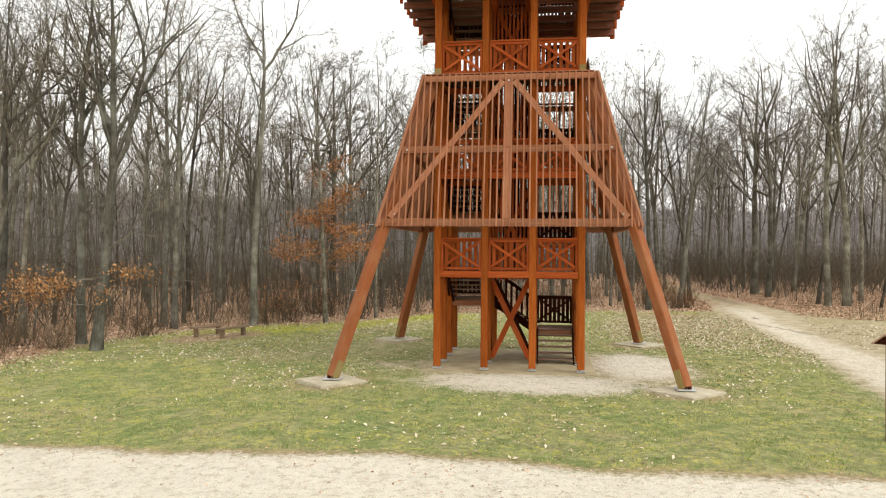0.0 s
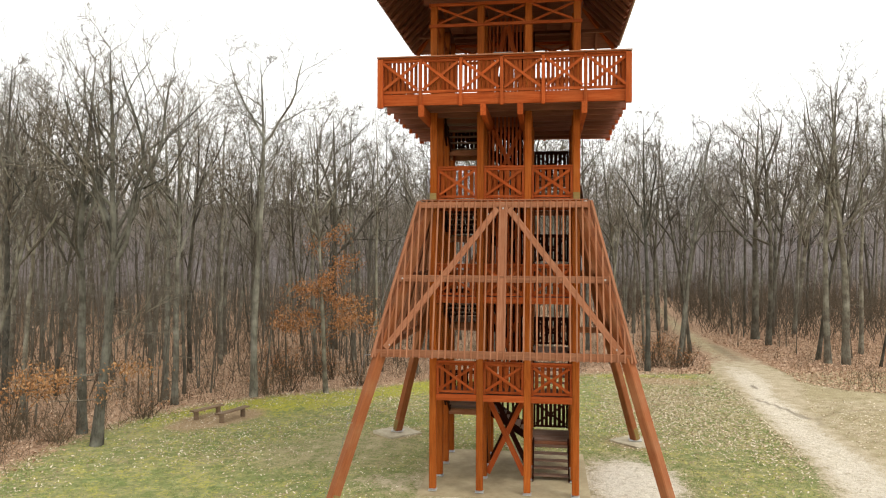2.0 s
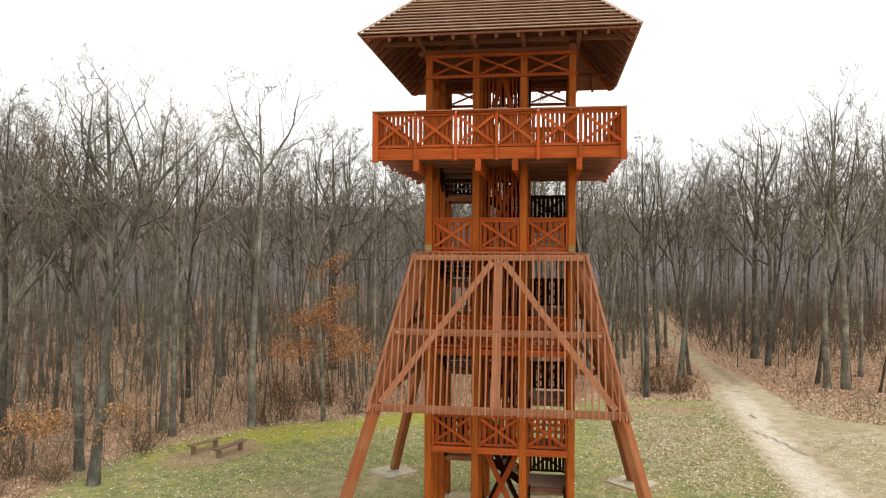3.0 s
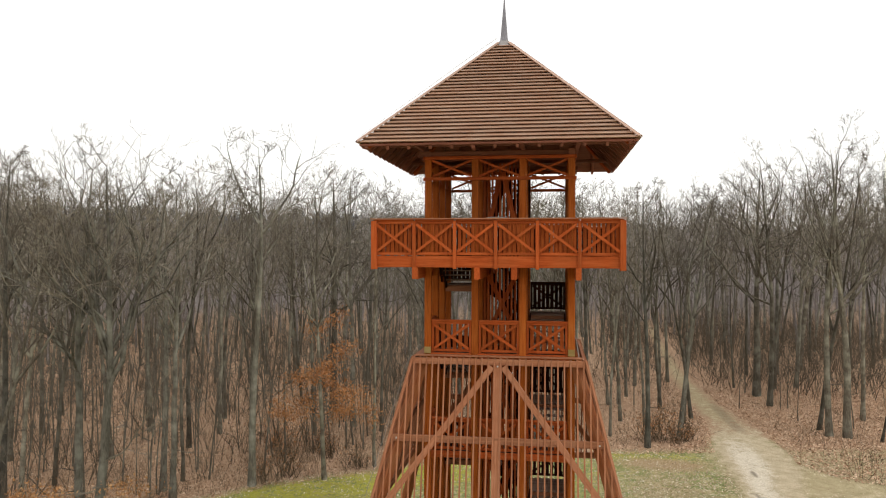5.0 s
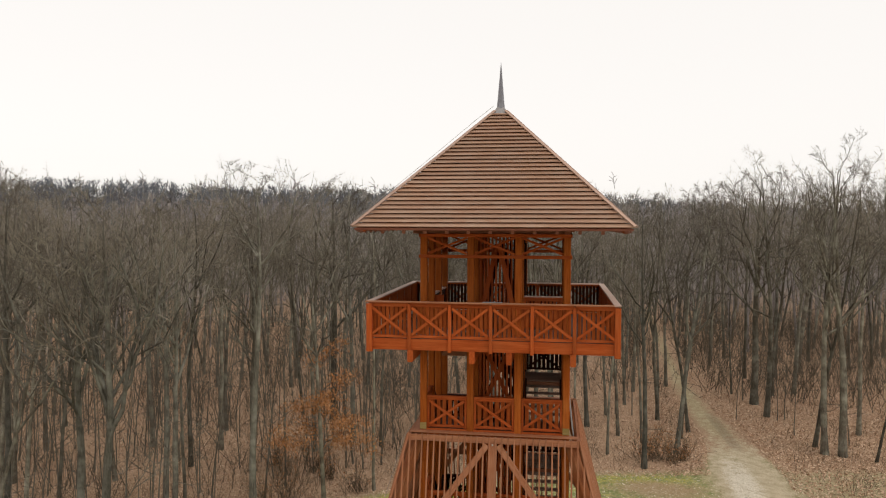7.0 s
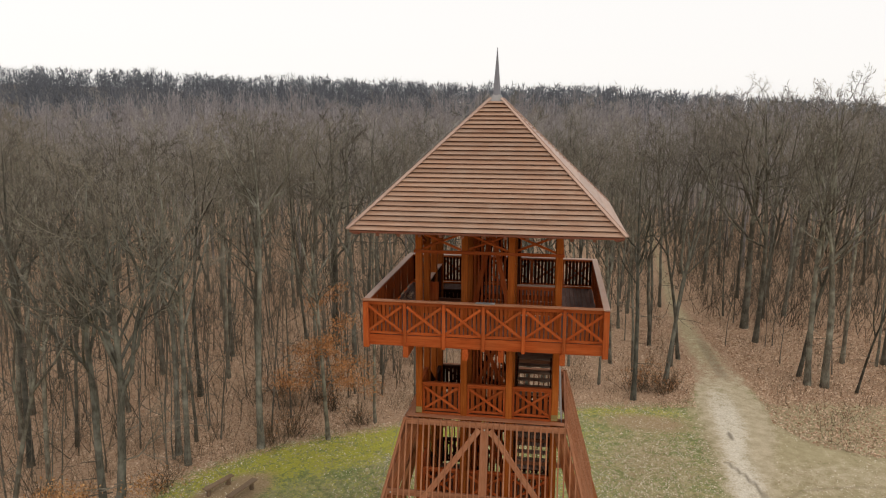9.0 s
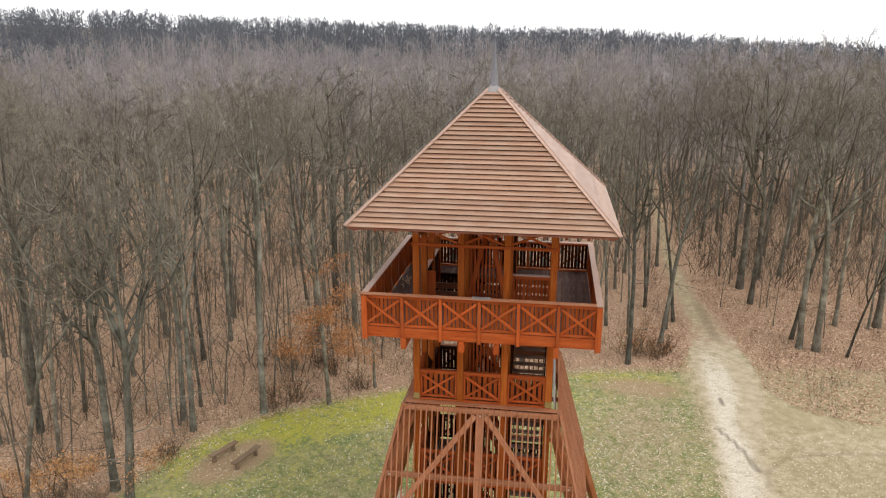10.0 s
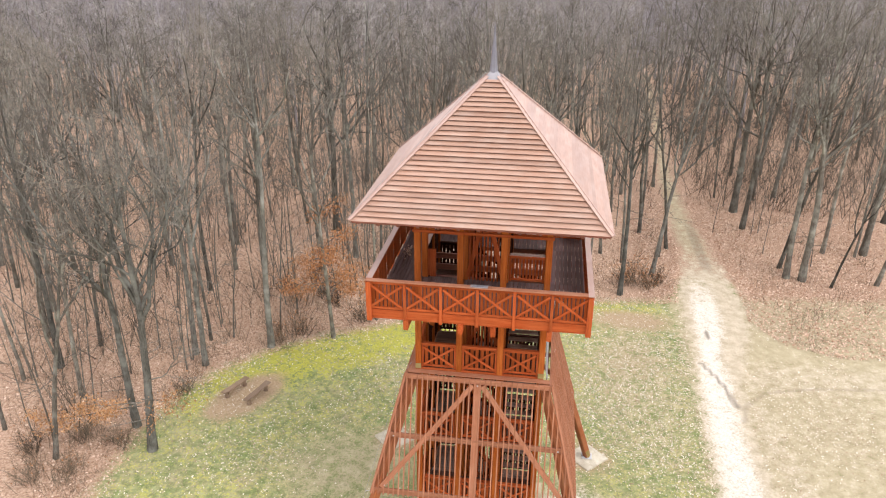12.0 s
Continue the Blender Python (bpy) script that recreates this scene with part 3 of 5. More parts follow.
for k in range(4):
    m = quarter(k)
    for z, h in ((4.46, 0.22), (6.62, 0.2), (8.83, 0.18)):
        w = skirt(z)
        beam("skirt_rail", (-w, -w + 0.04, z), (w, -w + 0.04, z), 0.09, h, FADED, tower, m=m)
    beam("king_post", (0, -skirt(4.57) + 0.03, 4.57), (0, -skirt(8.74) + 0.03, 8.74), 0.26, 0.08, FADED, tower, up=(0, -1, 0), m=m)
    for s in (-1, 1):
        beam("truss_brace", (s * (skirt(4.6) - 0.3), -skirt(4.6) + 0.02, 4.6), (s * 0.17, -skirt(8.7) + 0.02, 8.7), 0.18, 0.08, FADED, tower, up=(0, -1, 0), m=m)
    count = 40
    for j in range(count):
        x = (j - (count - 1) / 2) * 0.187
        top = min(8.96, SKIRT_HIGH - (abs(x) - SKIRT_TOP) / SKIRT_RUN) if abs(x) > SKIRT_TOP - 0.03 else 8.96
        if top > SKIRT_LOW + 0.08:
            beam("skirt_slat", (x, -skirt(SKIRT_LOW) - 0.03, SKIRT_LOW), (x, -skirt(top) - 0.03, top), 0.046, 0.035, FADED, tower, up=(0, -1, 0), m=m)
    corner_low, corner_high = skirt(SKIRT_LOW) + 0.02, skirt(8.95) + 0.02
    beam("hip_strip", (-corner_low, -corner_low, SKIRT_LOW), (-corner_high, -corner_high, 8.95), 0.1, 0.045, FADED, tower, up=(-1, -1, 0), m=m)
    for bx, bz in ((0, 8.72), (-0.45, 8.55), (0.45, 8.55), (-skirt(6.62) + 0.2, 6.62), (skirt(6.62) - 0.2, 6.62), (-skirt(4.6) + 0.42, 4.7), (skirt(4.6) - 0.42, 4.7)):
        beam("bolt_plate", (bx - 0.022, -skirt(bz) - 0.03, bz), (bx + 0.022, -skirt(bz) - 0.03, bz), 0.02, 0.045, ZINC, tower, m=m)
    if k != 1:
        beam("ledge_board", (-2.5, -2.42, 8.985), (2.5, -2.42, 8.985), 0.22, 0.03, FADED, tower, m=m)
    else:
        beam("ledge_board", (-2.25, -2.37, 9.2), (2.25, -2.37, 9.2), 0.5, 0.025, FLASHING, tower, up=(0, -1, 0.16), m=m)

for x in (-2.175, 2.175):
    beam("post_foot_plate", (x - 0.1, -2.295, 9.12), (x + 0.1, -2.295, 9.12), 0.02, 0.2, OLIVE, tower)

# floor beams, decks and balustrades of the storeys
for level in LEVELS[:3]:
    for k in range(4):
        m = quarter(k)
        for a, b in zip(GRID, GRID[1:]):
            if k == 0:
                beam("floor_beam", (a + POST / 2, -2.235, level - 0.06), (b - POST / 2, -2.235, level - 0.06), 0.06, 0.2, STAIN, tower, m=m)
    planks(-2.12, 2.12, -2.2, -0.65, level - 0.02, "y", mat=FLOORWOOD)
    for x in (-2.175, 2.175):
        beam("floor_beam", (x, -2.07, level - 0.16), (x, -0.83, level - 0.16), 0.1, 0.19, STAIN, tower)
    beam("floor_beam", (-2.07, -0.725, level - 0.15), (-0.83, -0.725, level - 0.15), 0.1, 0.19, STAIN, tower)
    beam("floor_beam", (0.83, -0.725, level - 0.15), (2.07, -0.725, level - 0.15), 0.1, 0.19, STAIN, tower)
    for a, b in zip(GRID, GRID[1:]):
        railing(b - a - POST - 0.01, pose((a + b) / 2, -2.175, level), STAIN, 6, inner=SLATWOOD)
    railing(1.23, pose(2.175, -1.45, level, 0, 0, 90), STAIN, 6)
    railing(1.23, pose(-2.175, -1.45, level, 0, 0, -90), STAIN, 6)


def flight(m, z):
    """Open stairs rising one metre along local x over one bay."""
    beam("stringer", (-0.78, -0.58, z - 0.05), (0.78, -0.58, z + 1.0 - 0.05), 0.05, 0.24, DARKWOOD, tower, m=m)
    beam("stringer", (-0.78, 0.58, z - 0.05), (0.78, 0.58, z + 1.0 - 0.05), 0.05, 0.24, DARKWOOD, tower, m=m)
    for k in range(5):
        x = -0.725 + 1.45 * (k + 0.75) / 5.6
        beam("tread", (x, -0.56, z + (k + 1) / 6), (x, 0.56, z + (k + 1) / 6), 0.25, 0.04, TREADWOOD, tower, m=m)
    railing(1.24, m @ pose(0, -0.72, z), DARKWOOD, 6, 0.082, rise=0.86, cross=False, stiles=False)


for base in (0.0, 3.0, 6.0, 9.0):
    flight(pose(1.45, 0, 0, 0, 0, 90), base)
    flight(pose(0, 1.45, 0, 0, 0, 180), base + 1)
    flight(pose(-1.45, 0, 0, 0, 0, -90), base + 2)
    for s, z in ((1, base + 1), (-1, base + 2)):
        planks(min(s * 0.7, s * 2.12), max(s * 0.7, s * 2.12), 0.68, 2.12, z - 0.02, "x", mat=TREADWOOD)
        beam("floor_beam", (s * 0.83, 0.725, z - 0.15), (s * 2.07, 0.725, z - 0.15), 0.1, 0.19, FADED, tower)
        beam("floor_beam", (s * 0.83, 2.175, z - 0.15), (s * 2.07, 2.175, z - 0.15), 0.1, 0.19, FADED, tower)
        beam("floor_beam", (s * 2.175, 0.83, z - 0.15), (s * 2.175, 2.07, z - 0.15), 0.1, 0.19, FADED, tower)
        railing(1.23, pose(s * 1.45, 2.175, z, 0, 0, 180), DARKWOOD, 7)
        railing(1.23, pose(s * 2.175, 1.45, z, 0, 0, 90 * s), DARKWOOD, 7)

# slatted core with crossed braces
for k in range(4):
    m = quarter(k)
    for j in range(10):
        x = -0.56 + 1.12 * j / 9
        # Front face keeps the stain; the inner faces carry shade in their colour.
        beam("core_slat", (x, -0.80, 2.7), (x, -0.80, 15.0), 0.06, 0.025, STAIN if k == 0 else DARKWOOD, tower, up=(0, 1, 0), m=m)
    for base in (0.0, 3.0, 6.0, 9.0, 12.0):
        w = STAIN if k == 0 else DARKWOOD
        broad = 0.17 if base == 0 else 0.13
        if base == 12:
            beam("core_brace", (-0.62, -0.85, 12.1), (-0.03, -0.85, 14.7), 0.05, 0.15, w, tower, m=m)
            beam("core_brace", (0.62, -0.853, 12.1), (0.03, -0.853, 14.7), 0.05, 0.15, w, tower, m=m)
            continue
        beam("core_brace", (-0.6, -0.70, base + 0.2), (0.6, -0.70, base + 2.7), 0.05, broad, w, tower, m=m)
        beam("core_brace", (0.6, -0.755, base + 0.2), (-0.6, -0.755, base + 2.7), 0.05, broad, w, tower, m=m)

# the balcony
HALF = 3.55
for k in range(4):
    m = quarter(k)
    beam("fascia", (-HALF, -HALF + 0.03, 11.845), (HALF, -HALF + 0.03, 11.845), 0.05, 0.33, STAIN, tower, m=m) if k in (0, 2) else None
    for j in range(6):
        # Rear slats go near-black: the roof's shade is painted into them.
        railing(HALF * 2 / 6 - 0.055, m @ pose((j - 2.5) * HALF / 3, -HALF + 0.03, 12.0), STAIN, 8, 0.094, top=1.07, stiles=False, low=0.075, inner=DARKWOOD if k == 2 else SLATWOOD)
    for j in range(1, 6):
        x = (j - 3) * HALF / 3
        beam("baluster_post", (x, -HALF, 11.64), (x, -HALF, 13.03), 0.1, 0.1, STAIN, tower, up=(0, 1, 0), m=m)
    beam("corner_post", (-HALF, -HALF, 11.62), (-HALF, -HALF, 13.03), 0.17, 0.17, STAIN, tower, up=(0, 1, 0), m=m)
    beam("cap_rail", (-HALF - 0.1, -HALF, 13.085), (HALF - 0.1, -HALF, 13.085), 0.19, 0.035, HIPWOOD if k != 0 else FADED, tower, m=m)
for x in (-2.335, -0.53, 0.53, 2.335):
    beam("cantilever_joist", (x, -HALF - 0.06, 11.51), (x, HALF + 0.06, 11.51), 0.16, 0.34, STAIN, tower)
for j in range(8):
    y = -3.36 + j * 0.96
    beam("deck_joist", (-HALF - 0.05, y, 11.79), (HALF + 0.05, y, 11.79), 0.1, 0.22, SOFFIT, tower)
planks(-HALF + 0.05, HALF - 0.05, -HALF + 0.06, -0.72, 11.93, "y")
planks(-HALF + 0.05, -2.2, -0.72, 2.2, 11.93, "y")
planks(2.2, HALF - 0.05, -0.72, 2.2, 11.93, "y")
planks(-HALF + 0.05, HALF - 0.05, 2.2, HALF - 0.06, 11.93, "y")
railing(1.23, pose(1.45, -0.725, 11.95), STAIN, 9, 0.08, cross=False)
beam("newel_panel", (-1.93, -0.725, 11.95), (-1.93, -0.725, 13.02), 0.05, 0.3, STAIN, tower, up=(1, 0, 0))
for x, turn in ((2.175, 90), (-2.175, -90)):
    for y in (0.0, 1.45):
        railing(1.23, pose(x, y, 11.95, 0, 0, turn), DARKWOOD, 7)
    # Sky gleam on the inner rail caps, put in as pale timber.
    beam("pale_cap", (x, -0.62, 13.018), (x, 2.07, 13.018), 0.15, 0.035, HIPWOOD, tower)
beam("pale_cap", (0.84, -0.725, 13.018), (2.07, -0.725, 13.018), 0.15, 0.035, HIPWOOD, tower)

# frieze under the eaves
for k in range(4):
    m = quarter(k)
    # Soffit brown on the plate puts the eaves' shade into its colour.
    beam("wall_plate", (-2.5, -2.175, 15.13), (2.3, -2.175, 15.13), 0.18, 0.16, SOFFIT, tower, m=m)
    beam("frieze_rail", (-2.32, -2.29, 14.36), (2.32, -2.29, 14.36), 0.05, 0.1, STAIN, tower, m=m)
    beam("frieze_rail", (-2.32, -2.29, 15.0), (2.32, -2.29, 15.0), 0.05, 0.1, STAIN, tower, m=m)
    for a, b in zip(GRID, GRID[1:]):
        beam("frieze_brace", (a + 0.12, -2.2, 14.44), (b - 0.12, -2.2, 14.93), 0.05, 0.07, STAIN, tower, m=m)
        beam("frieze_brace", (a + 0.12, -2.25, 14.93), (b - 0.12, -2.25, 14.44), 0.04, 0.07, STAIN, tower, m=m)

# the roof
EAVE, EAVE_Z, APEX, APEX_Z = 3.95, 15.22, 0.2, 18.98
COURSES, SHEATH = 29, EAVE - 0.06
roof_up = Vector((0, EAVE - APEX, APEX_Z - EAVE_Z)).normalized()
roof_out = Vector((0, -(APEX_Z - EAVE_Z), EAVE - APEX)).normalized()


def slope_point(t):
    return EAVE + (APEX - EAVE) * t, EAVE_Z + (APEX_Z - EAVE_Z) * t


roof = part("roof", from_lists("roof_boarding", [(-SHEATH, -SHEATH, EAVE_Z), (SHEATH, -SHEATH, EAVE_Z), (SHEATH, SHEATH, EAVE_Z), (-SHEATH, SHEATH, EAVE_Z),
                                                (-APEX, -APEX, APEX_Z - 0.05), (APEX, -APEX, APEX_Z - 0.05), (APEX, APEX, APEX_Z - 0.05), (-APEX, APEX, APEX_Z - 0.05),
                                                (-SHEATH, -SHEATH, EAVE_Z - 0.05), (SHEATH, -SHEATH, EAVE_Z - 0.05), (SHEATH, SHEATH, EAVE_Z - 0.05), (-SHEATH, SHEATH, EAVE_Z - 0.05),
                                                (-APEX, -APEX, APEX_Z - 0.1), (APEX, -APEX, APEX_Z - 0.1), (APEX, APEX, APEX_Z - 0.1), (-APEX, APEX, APEX_Z - 0.1)],
                                [(0, 1, 5, 4), (1, 2, 6, 5), (2, 3, 7, 6), (3, 0, 4, 7), (9, 8, 12, 13), (10, 9, 13, 14), (11, 10, 14, 15), (8, 11, 15, 12),
                                 (8, 9, 1, 0), (9, 10, 2, 1), (10, 11, 3, 2), (11, 8, 0, 3), (4, 5, 6, 7), (15, 14, 13, 12)]), SOFFIT, tower, "steep pyramid roof of lapped boards")
for c in range(COURSES):
    (w0, z0), (w1, z1) = slope_point(c / COURSES), slope_point(min(1.0, (c + 1.12) / COURSES))
    lift0, lift1 = roof_out * 0.088, roof_out * 0.02
    thick = roof_out * -0.042
    verts = []
    for w, z, lift in ((w0, z0, lift0), (w1, z1, lift1)):
        for s in (-1, 1):
            p = Vector((s * w, -w, z)) + lift
            verts += [p, p + thick + (roof_up * 0.02 if z == z0 else Vector())]
    board = from_lists("lapped_board", verts, [(0, 2, 6, 4), (1, 5, 7, 3), (0, 1, 3, 2), (4, 6, 7, 5), (0, 4, 5, 1), (2, 3, 7, 6)])
    board.materials.append(ROOFING)
    for k in range(4):
        part("roof_board", board, ROOFING, roof, m=quarter(k))
for k in range(4):
    m = quarter(k)
    for off in (0.034, -0.034):
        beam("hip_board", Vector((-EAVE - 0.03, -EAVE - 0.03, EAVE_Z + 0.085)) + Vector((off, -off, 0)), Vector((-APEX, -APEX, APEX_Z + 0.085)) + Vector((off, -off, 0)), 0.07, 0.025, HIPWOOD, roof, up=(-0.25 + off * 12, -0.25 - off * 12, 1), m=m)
    for j in range(-6, 7):
        x = j * 0.62
        t = min(0.97, 1 - (abs(x) + 0.1 - APEX) / (EAVE - APEX)) if abs(x) > 0.2 else 0.97
        w, z = slope_point(t)
        beam("rafter", (x, -EAVE + 0.12, EAVE_Z - 0.1), (x, -w, z - 0.2), 0.09, 0.13, SOFFIT, tower, up=roof_out, m=m)
    beam("hip_rafter", (-EAVE + 0.2, -EAVE + 0.2, EAVE_Z - 0.03), (-APEX, -APEX, APEX_Z - 0.24), 0.12, 0.2, STAIN, tower, m=m)
    beam("eave_board", (-EAVE + 0.05, -EAVE + 0.045, EAVE_Z - 0.01), (EAVE - 0.05, -EAVE + 0.045, EAVE_Z - 0.01), 0.03, 0.05, SOFFIT, roof, m=m)
for x in (-2.33, -0.725, 0.725, 2.33):
    beam("outrigger", (x, -3.55, 15.27), (x, 3.55, 15.27), 0.12, 0.14, SOFFIT, tower)
for y in (-2.33, 2.33):
    beam("outrigger", (-3.55, y, 15.4), (3.55, y, 15.4), 0.12, 0.12, SOFFIT, tower)

# sheet-metal cap and spire
cap_verts = [(s * 0.30, t * 0.30, 18.93) for s, t in ((-1, -1), (1, -1), (1, 1), (-1, 1))] + [(s * 0.10, t * 0.10, 19.2) for s, t in ((-1, -1), (1, -1), (1, 1), (-1, 1))]
cap = part("roof_cap", from_lists("roof_cap", cap_verts, [(0, 1, 5, 4), (1, 2, 6, 5), (2, 3, 7, 6), (3, 0, 4, 7), (3, 2, 1, 0), (4, 5, 6, 7)]), FLASHING, tower, "pale sheet-metal roof cap")
ring = 8
spire_verts = [(r * math.cos(2 * math.pi * i / ring + 0.39), r * math.sin(2 * math.pi * i / ring + 0.39), z) for r, z in ((0.15, 19.1), (0.125, 19.3), (0.055, 20.1), (0.008, 20.66)) for i in range(ring)]
spire_faces = [(r * ring + i, r * ring + (i + 1) % ring, (r + 1) * ring + (i + 1) % ring, (r + 1) * ring + i) for r in range(3) for i in range(ring)]
part("spire", from_lists("spire", spire_verts, spire_faces + [tuple(range(31, 23, -1))[::-1], tuple(range(ring))[::-1]]), SHEET, cap, "pointed grey sheet-metal spire")


# ---- concrete ----
def slab(name, w, d, h, m, label, bevel=0.02, mat=CONCRETE):
    bm = bmesh.new()
    bmesh.ops.create_cube(bm, size=1.0, matrix=Matrix.Diagonal((w, d, h, 1)))
    bmesh.ops.bevel(bm, geom=list(bm.edges), offset=bevel, segments=2, affect="EDGES")
    return tagged(part(name, bm, mat, m=m), label, "concrete slab", "concrete footings")


slab("concrete_slab", 5.25, 5.25, 0.3, pose(0, 0, -0.125), "damp brown concrete floor slab under the tower posts", mat=SLABTOP)
for sx in (-1, 1):
    for sy in (-1, 1):
        slab("concrete_footing", 1.45, 1.45, 0.3, pose(sx * 4.74, sy * 4.74, -0.09, 0, 0, 45), "square concrete footing under a splayed leg")


# ---- the woods ----
def tube(verts, faces, pts, radii, sides, turn=0.0):
    """A tapering branch through pts; the last ring closes to a point."""
    first = len(verts)
    n = len(pts)
    for i, (p, r) in enumerate(zip(pts, radii)):
        d = (pts[min(i + 1, n - 1)] - pts[max(i - 1, 0)]).normalized()
        u = d.orthogonal().normalized()
        v = d.cross(u)
        if i == n - 1:
            verts.append(tuple(p))
        else:
            for k in range(sides):
                a = turn + 2 * math.pi * k / sides
                verts.append(tuple(p + u * (r * math.cos(a)) + v * (r * math.sin(a))))
    for i in range(n - 2):
        for k in range(sides):
            a, b = first + i * sides + k, first + i * sides + (k + 1) % sides
            faces.append((a, b, b + sides, a + sides))
    tip, ring = first + (n - 1) * sides, first + (n - 2) * sides
    for k in range(sides):
        faces.append((ring + k, ring + (k + 1) % sides, tip))


def wander(rng, start, way, length, steps, bend, lift):
    pts, d = [start.copy()], way.normalized()
    for _ in range(steps):
        d = (d + Vector((rng.gauss(0, bend), rng.gauss(0, bend), rng.gauss(0, bend) + lift))).normalized()
        pts.append(pts[-1] + d * (length / steps))
    return pts


def sideways(rng, axis, along, out):
    """A way that leaves a branch: so much along it, so much out of it."""
    side = axis.orthogonal().normalized()
    side.rotate(Matrix.Rotation(rng.uniform(0, 2 * math.pi), 3, axis))
    return axis * along + side * out


def along_line(pts, f):
    at = f * (len(pts) - 1)
    i = min(int(at), len(pts) - 2)
    return pts[i].lerp(pts[i + 1], at - i), (pts[i + 1] - pts[i]).normalized(), i


SIDES = (8, 5, 3, 3, 3, 3)
STEPS = (11, 8, 4, 2, 1, 1)
BEND = (0.034, 0.18, 0.23, 0.24, 0.25, 0.25)


def tree_meshes(seed, tall, girth, first, counts, twig, leaders=1, reach=0.3, coarse=0, limbs=(), dead=3, forks=0, twigs=TWIG, skin=BARK):
    """One bare forest oak: a crooked leader, boughs that bend upwards, and branches and twigs on them. Trunk and crown are meshes of their own."""
    rng = random.Random(seed)
    tv, tf, cv, cf = [], [], [], []

    def grow(start, way, length, thick, level, from_, lift=None, bend=None):
        steps, sides = max(1, STEPS[level] - coarse * (2 if level < 2 else 1)), max(3, SIDES[level] - coarse)
        lift = (0.03, 0.075, 0.05, 0.03, 0.02, 0.0)[level] if lift is None else lift
        line = wander(rng, start, way, length, steps, BEND[level] if bend is None else bend, lift)
        end = max(thick * (0.3 if level else 0.12), twig * 0.8)
        radii = [thick + (end - thick) * (k / steps) ** (0.9 if level else 1.15) for k in range(steps)] + [0]
        if level == 0 and start.z < 0.1:
            radii[0] *= 1.35
        big = thick > 0.04
        tube(tv if big else cv, tf if big else cf, line, radii, sides, rng.random())
        if level >= len(counts):
            return line, radii
        for k in range(counts[level]):
            f = from_ + (0.985 - from_) * (k + rng.random()) / counts[level]
            o, ax, i = along_line(line, f)
            rel = (f - from_) / (1 - from_)
            if level == 0:
                far = tall * reach * (1.08 - 0.72 * rel) * rng.uniform(0.55, 1.25)
                d = sideways(rng, ax, rng.uniform(0.45, 1.1), rng.uniform(0.65, 1.05))
            else:
                far = length * (0.62 - 0.3 * rel) * rng.uniform(0.6, 1.2)
                d = sideways(rng, ax, rng.uniform(0.5, 1.0), rng.uniform(0.5, 0.95)) + Vector((0, 0, 0.12))
            grow(o, d, far, max(twig, min(radii[i] * rng.uniform(0.4, 0.68), far * 0.028)), level + 1, rng.uniform(0.15, 0.3))
        return line, radii

    lean = Vector((rng.gauss(0, 0.035), rng.gauss(0, 0.035), 1))
    line, radii = grow(Vector((0, 0, -0.3)), lean, tall * 0.97, girth, 0, first)
    for k in range(leaders - 1):
        o, ax, i = along_line(line, first * rng.uniform(0.7, 1.2))
        grow(o, sideways(rng, ax, 1.0, rng.uniform(0.22, 0.42)), tall * 0.93 - o.z, radii[i] * rng.uniform(0.7, 0.9), 0, 0.25, 0.05)
    start = rng.uniform(0, 360)
    for k in range(forks):
        f = first * rng.uniform(0.82, 1.3)
        limbs = (*limbs, (f, start + 360 * k / forks + rng.uniform(-35, 35), rng.uniform(0.3, 0.75), tall * (0.97 - f) * rng.uniform(0.75, 0.98), girth * rng.uniform(0.4, 0.58)))
    for f, turn, out, far, thick in limbs:
        o, ax, i = along_line(line, f)
        d = Vector((math.cos(radians(turn)) * out, math.sin(radians(turn)) * out, 1))
        grow(o, d, far, thick, 1, 0.22, 0.09, 0.16)
    for k in range(dead):
        o, ax, i = along_line(line, rng.uniform(0.12, first))
        if len(counts) > 3:
            grow(o, sideways(rng, ax, rng.uniform(-0.1, 0.4), 1.0), rng.uniform(0.8, 2.6), rng.uniform(0.012, 0.03), 3, 0.3)
    trunk_mesh = from_lists("trunk", tv, tf, True)
    crown_mesh = from_lists("crown", cv, cf)
    trunk_mesh.materials.append(skin)
    crown_mesh.materials.append(twigs)
    return trunk_mesh, crown_mesh


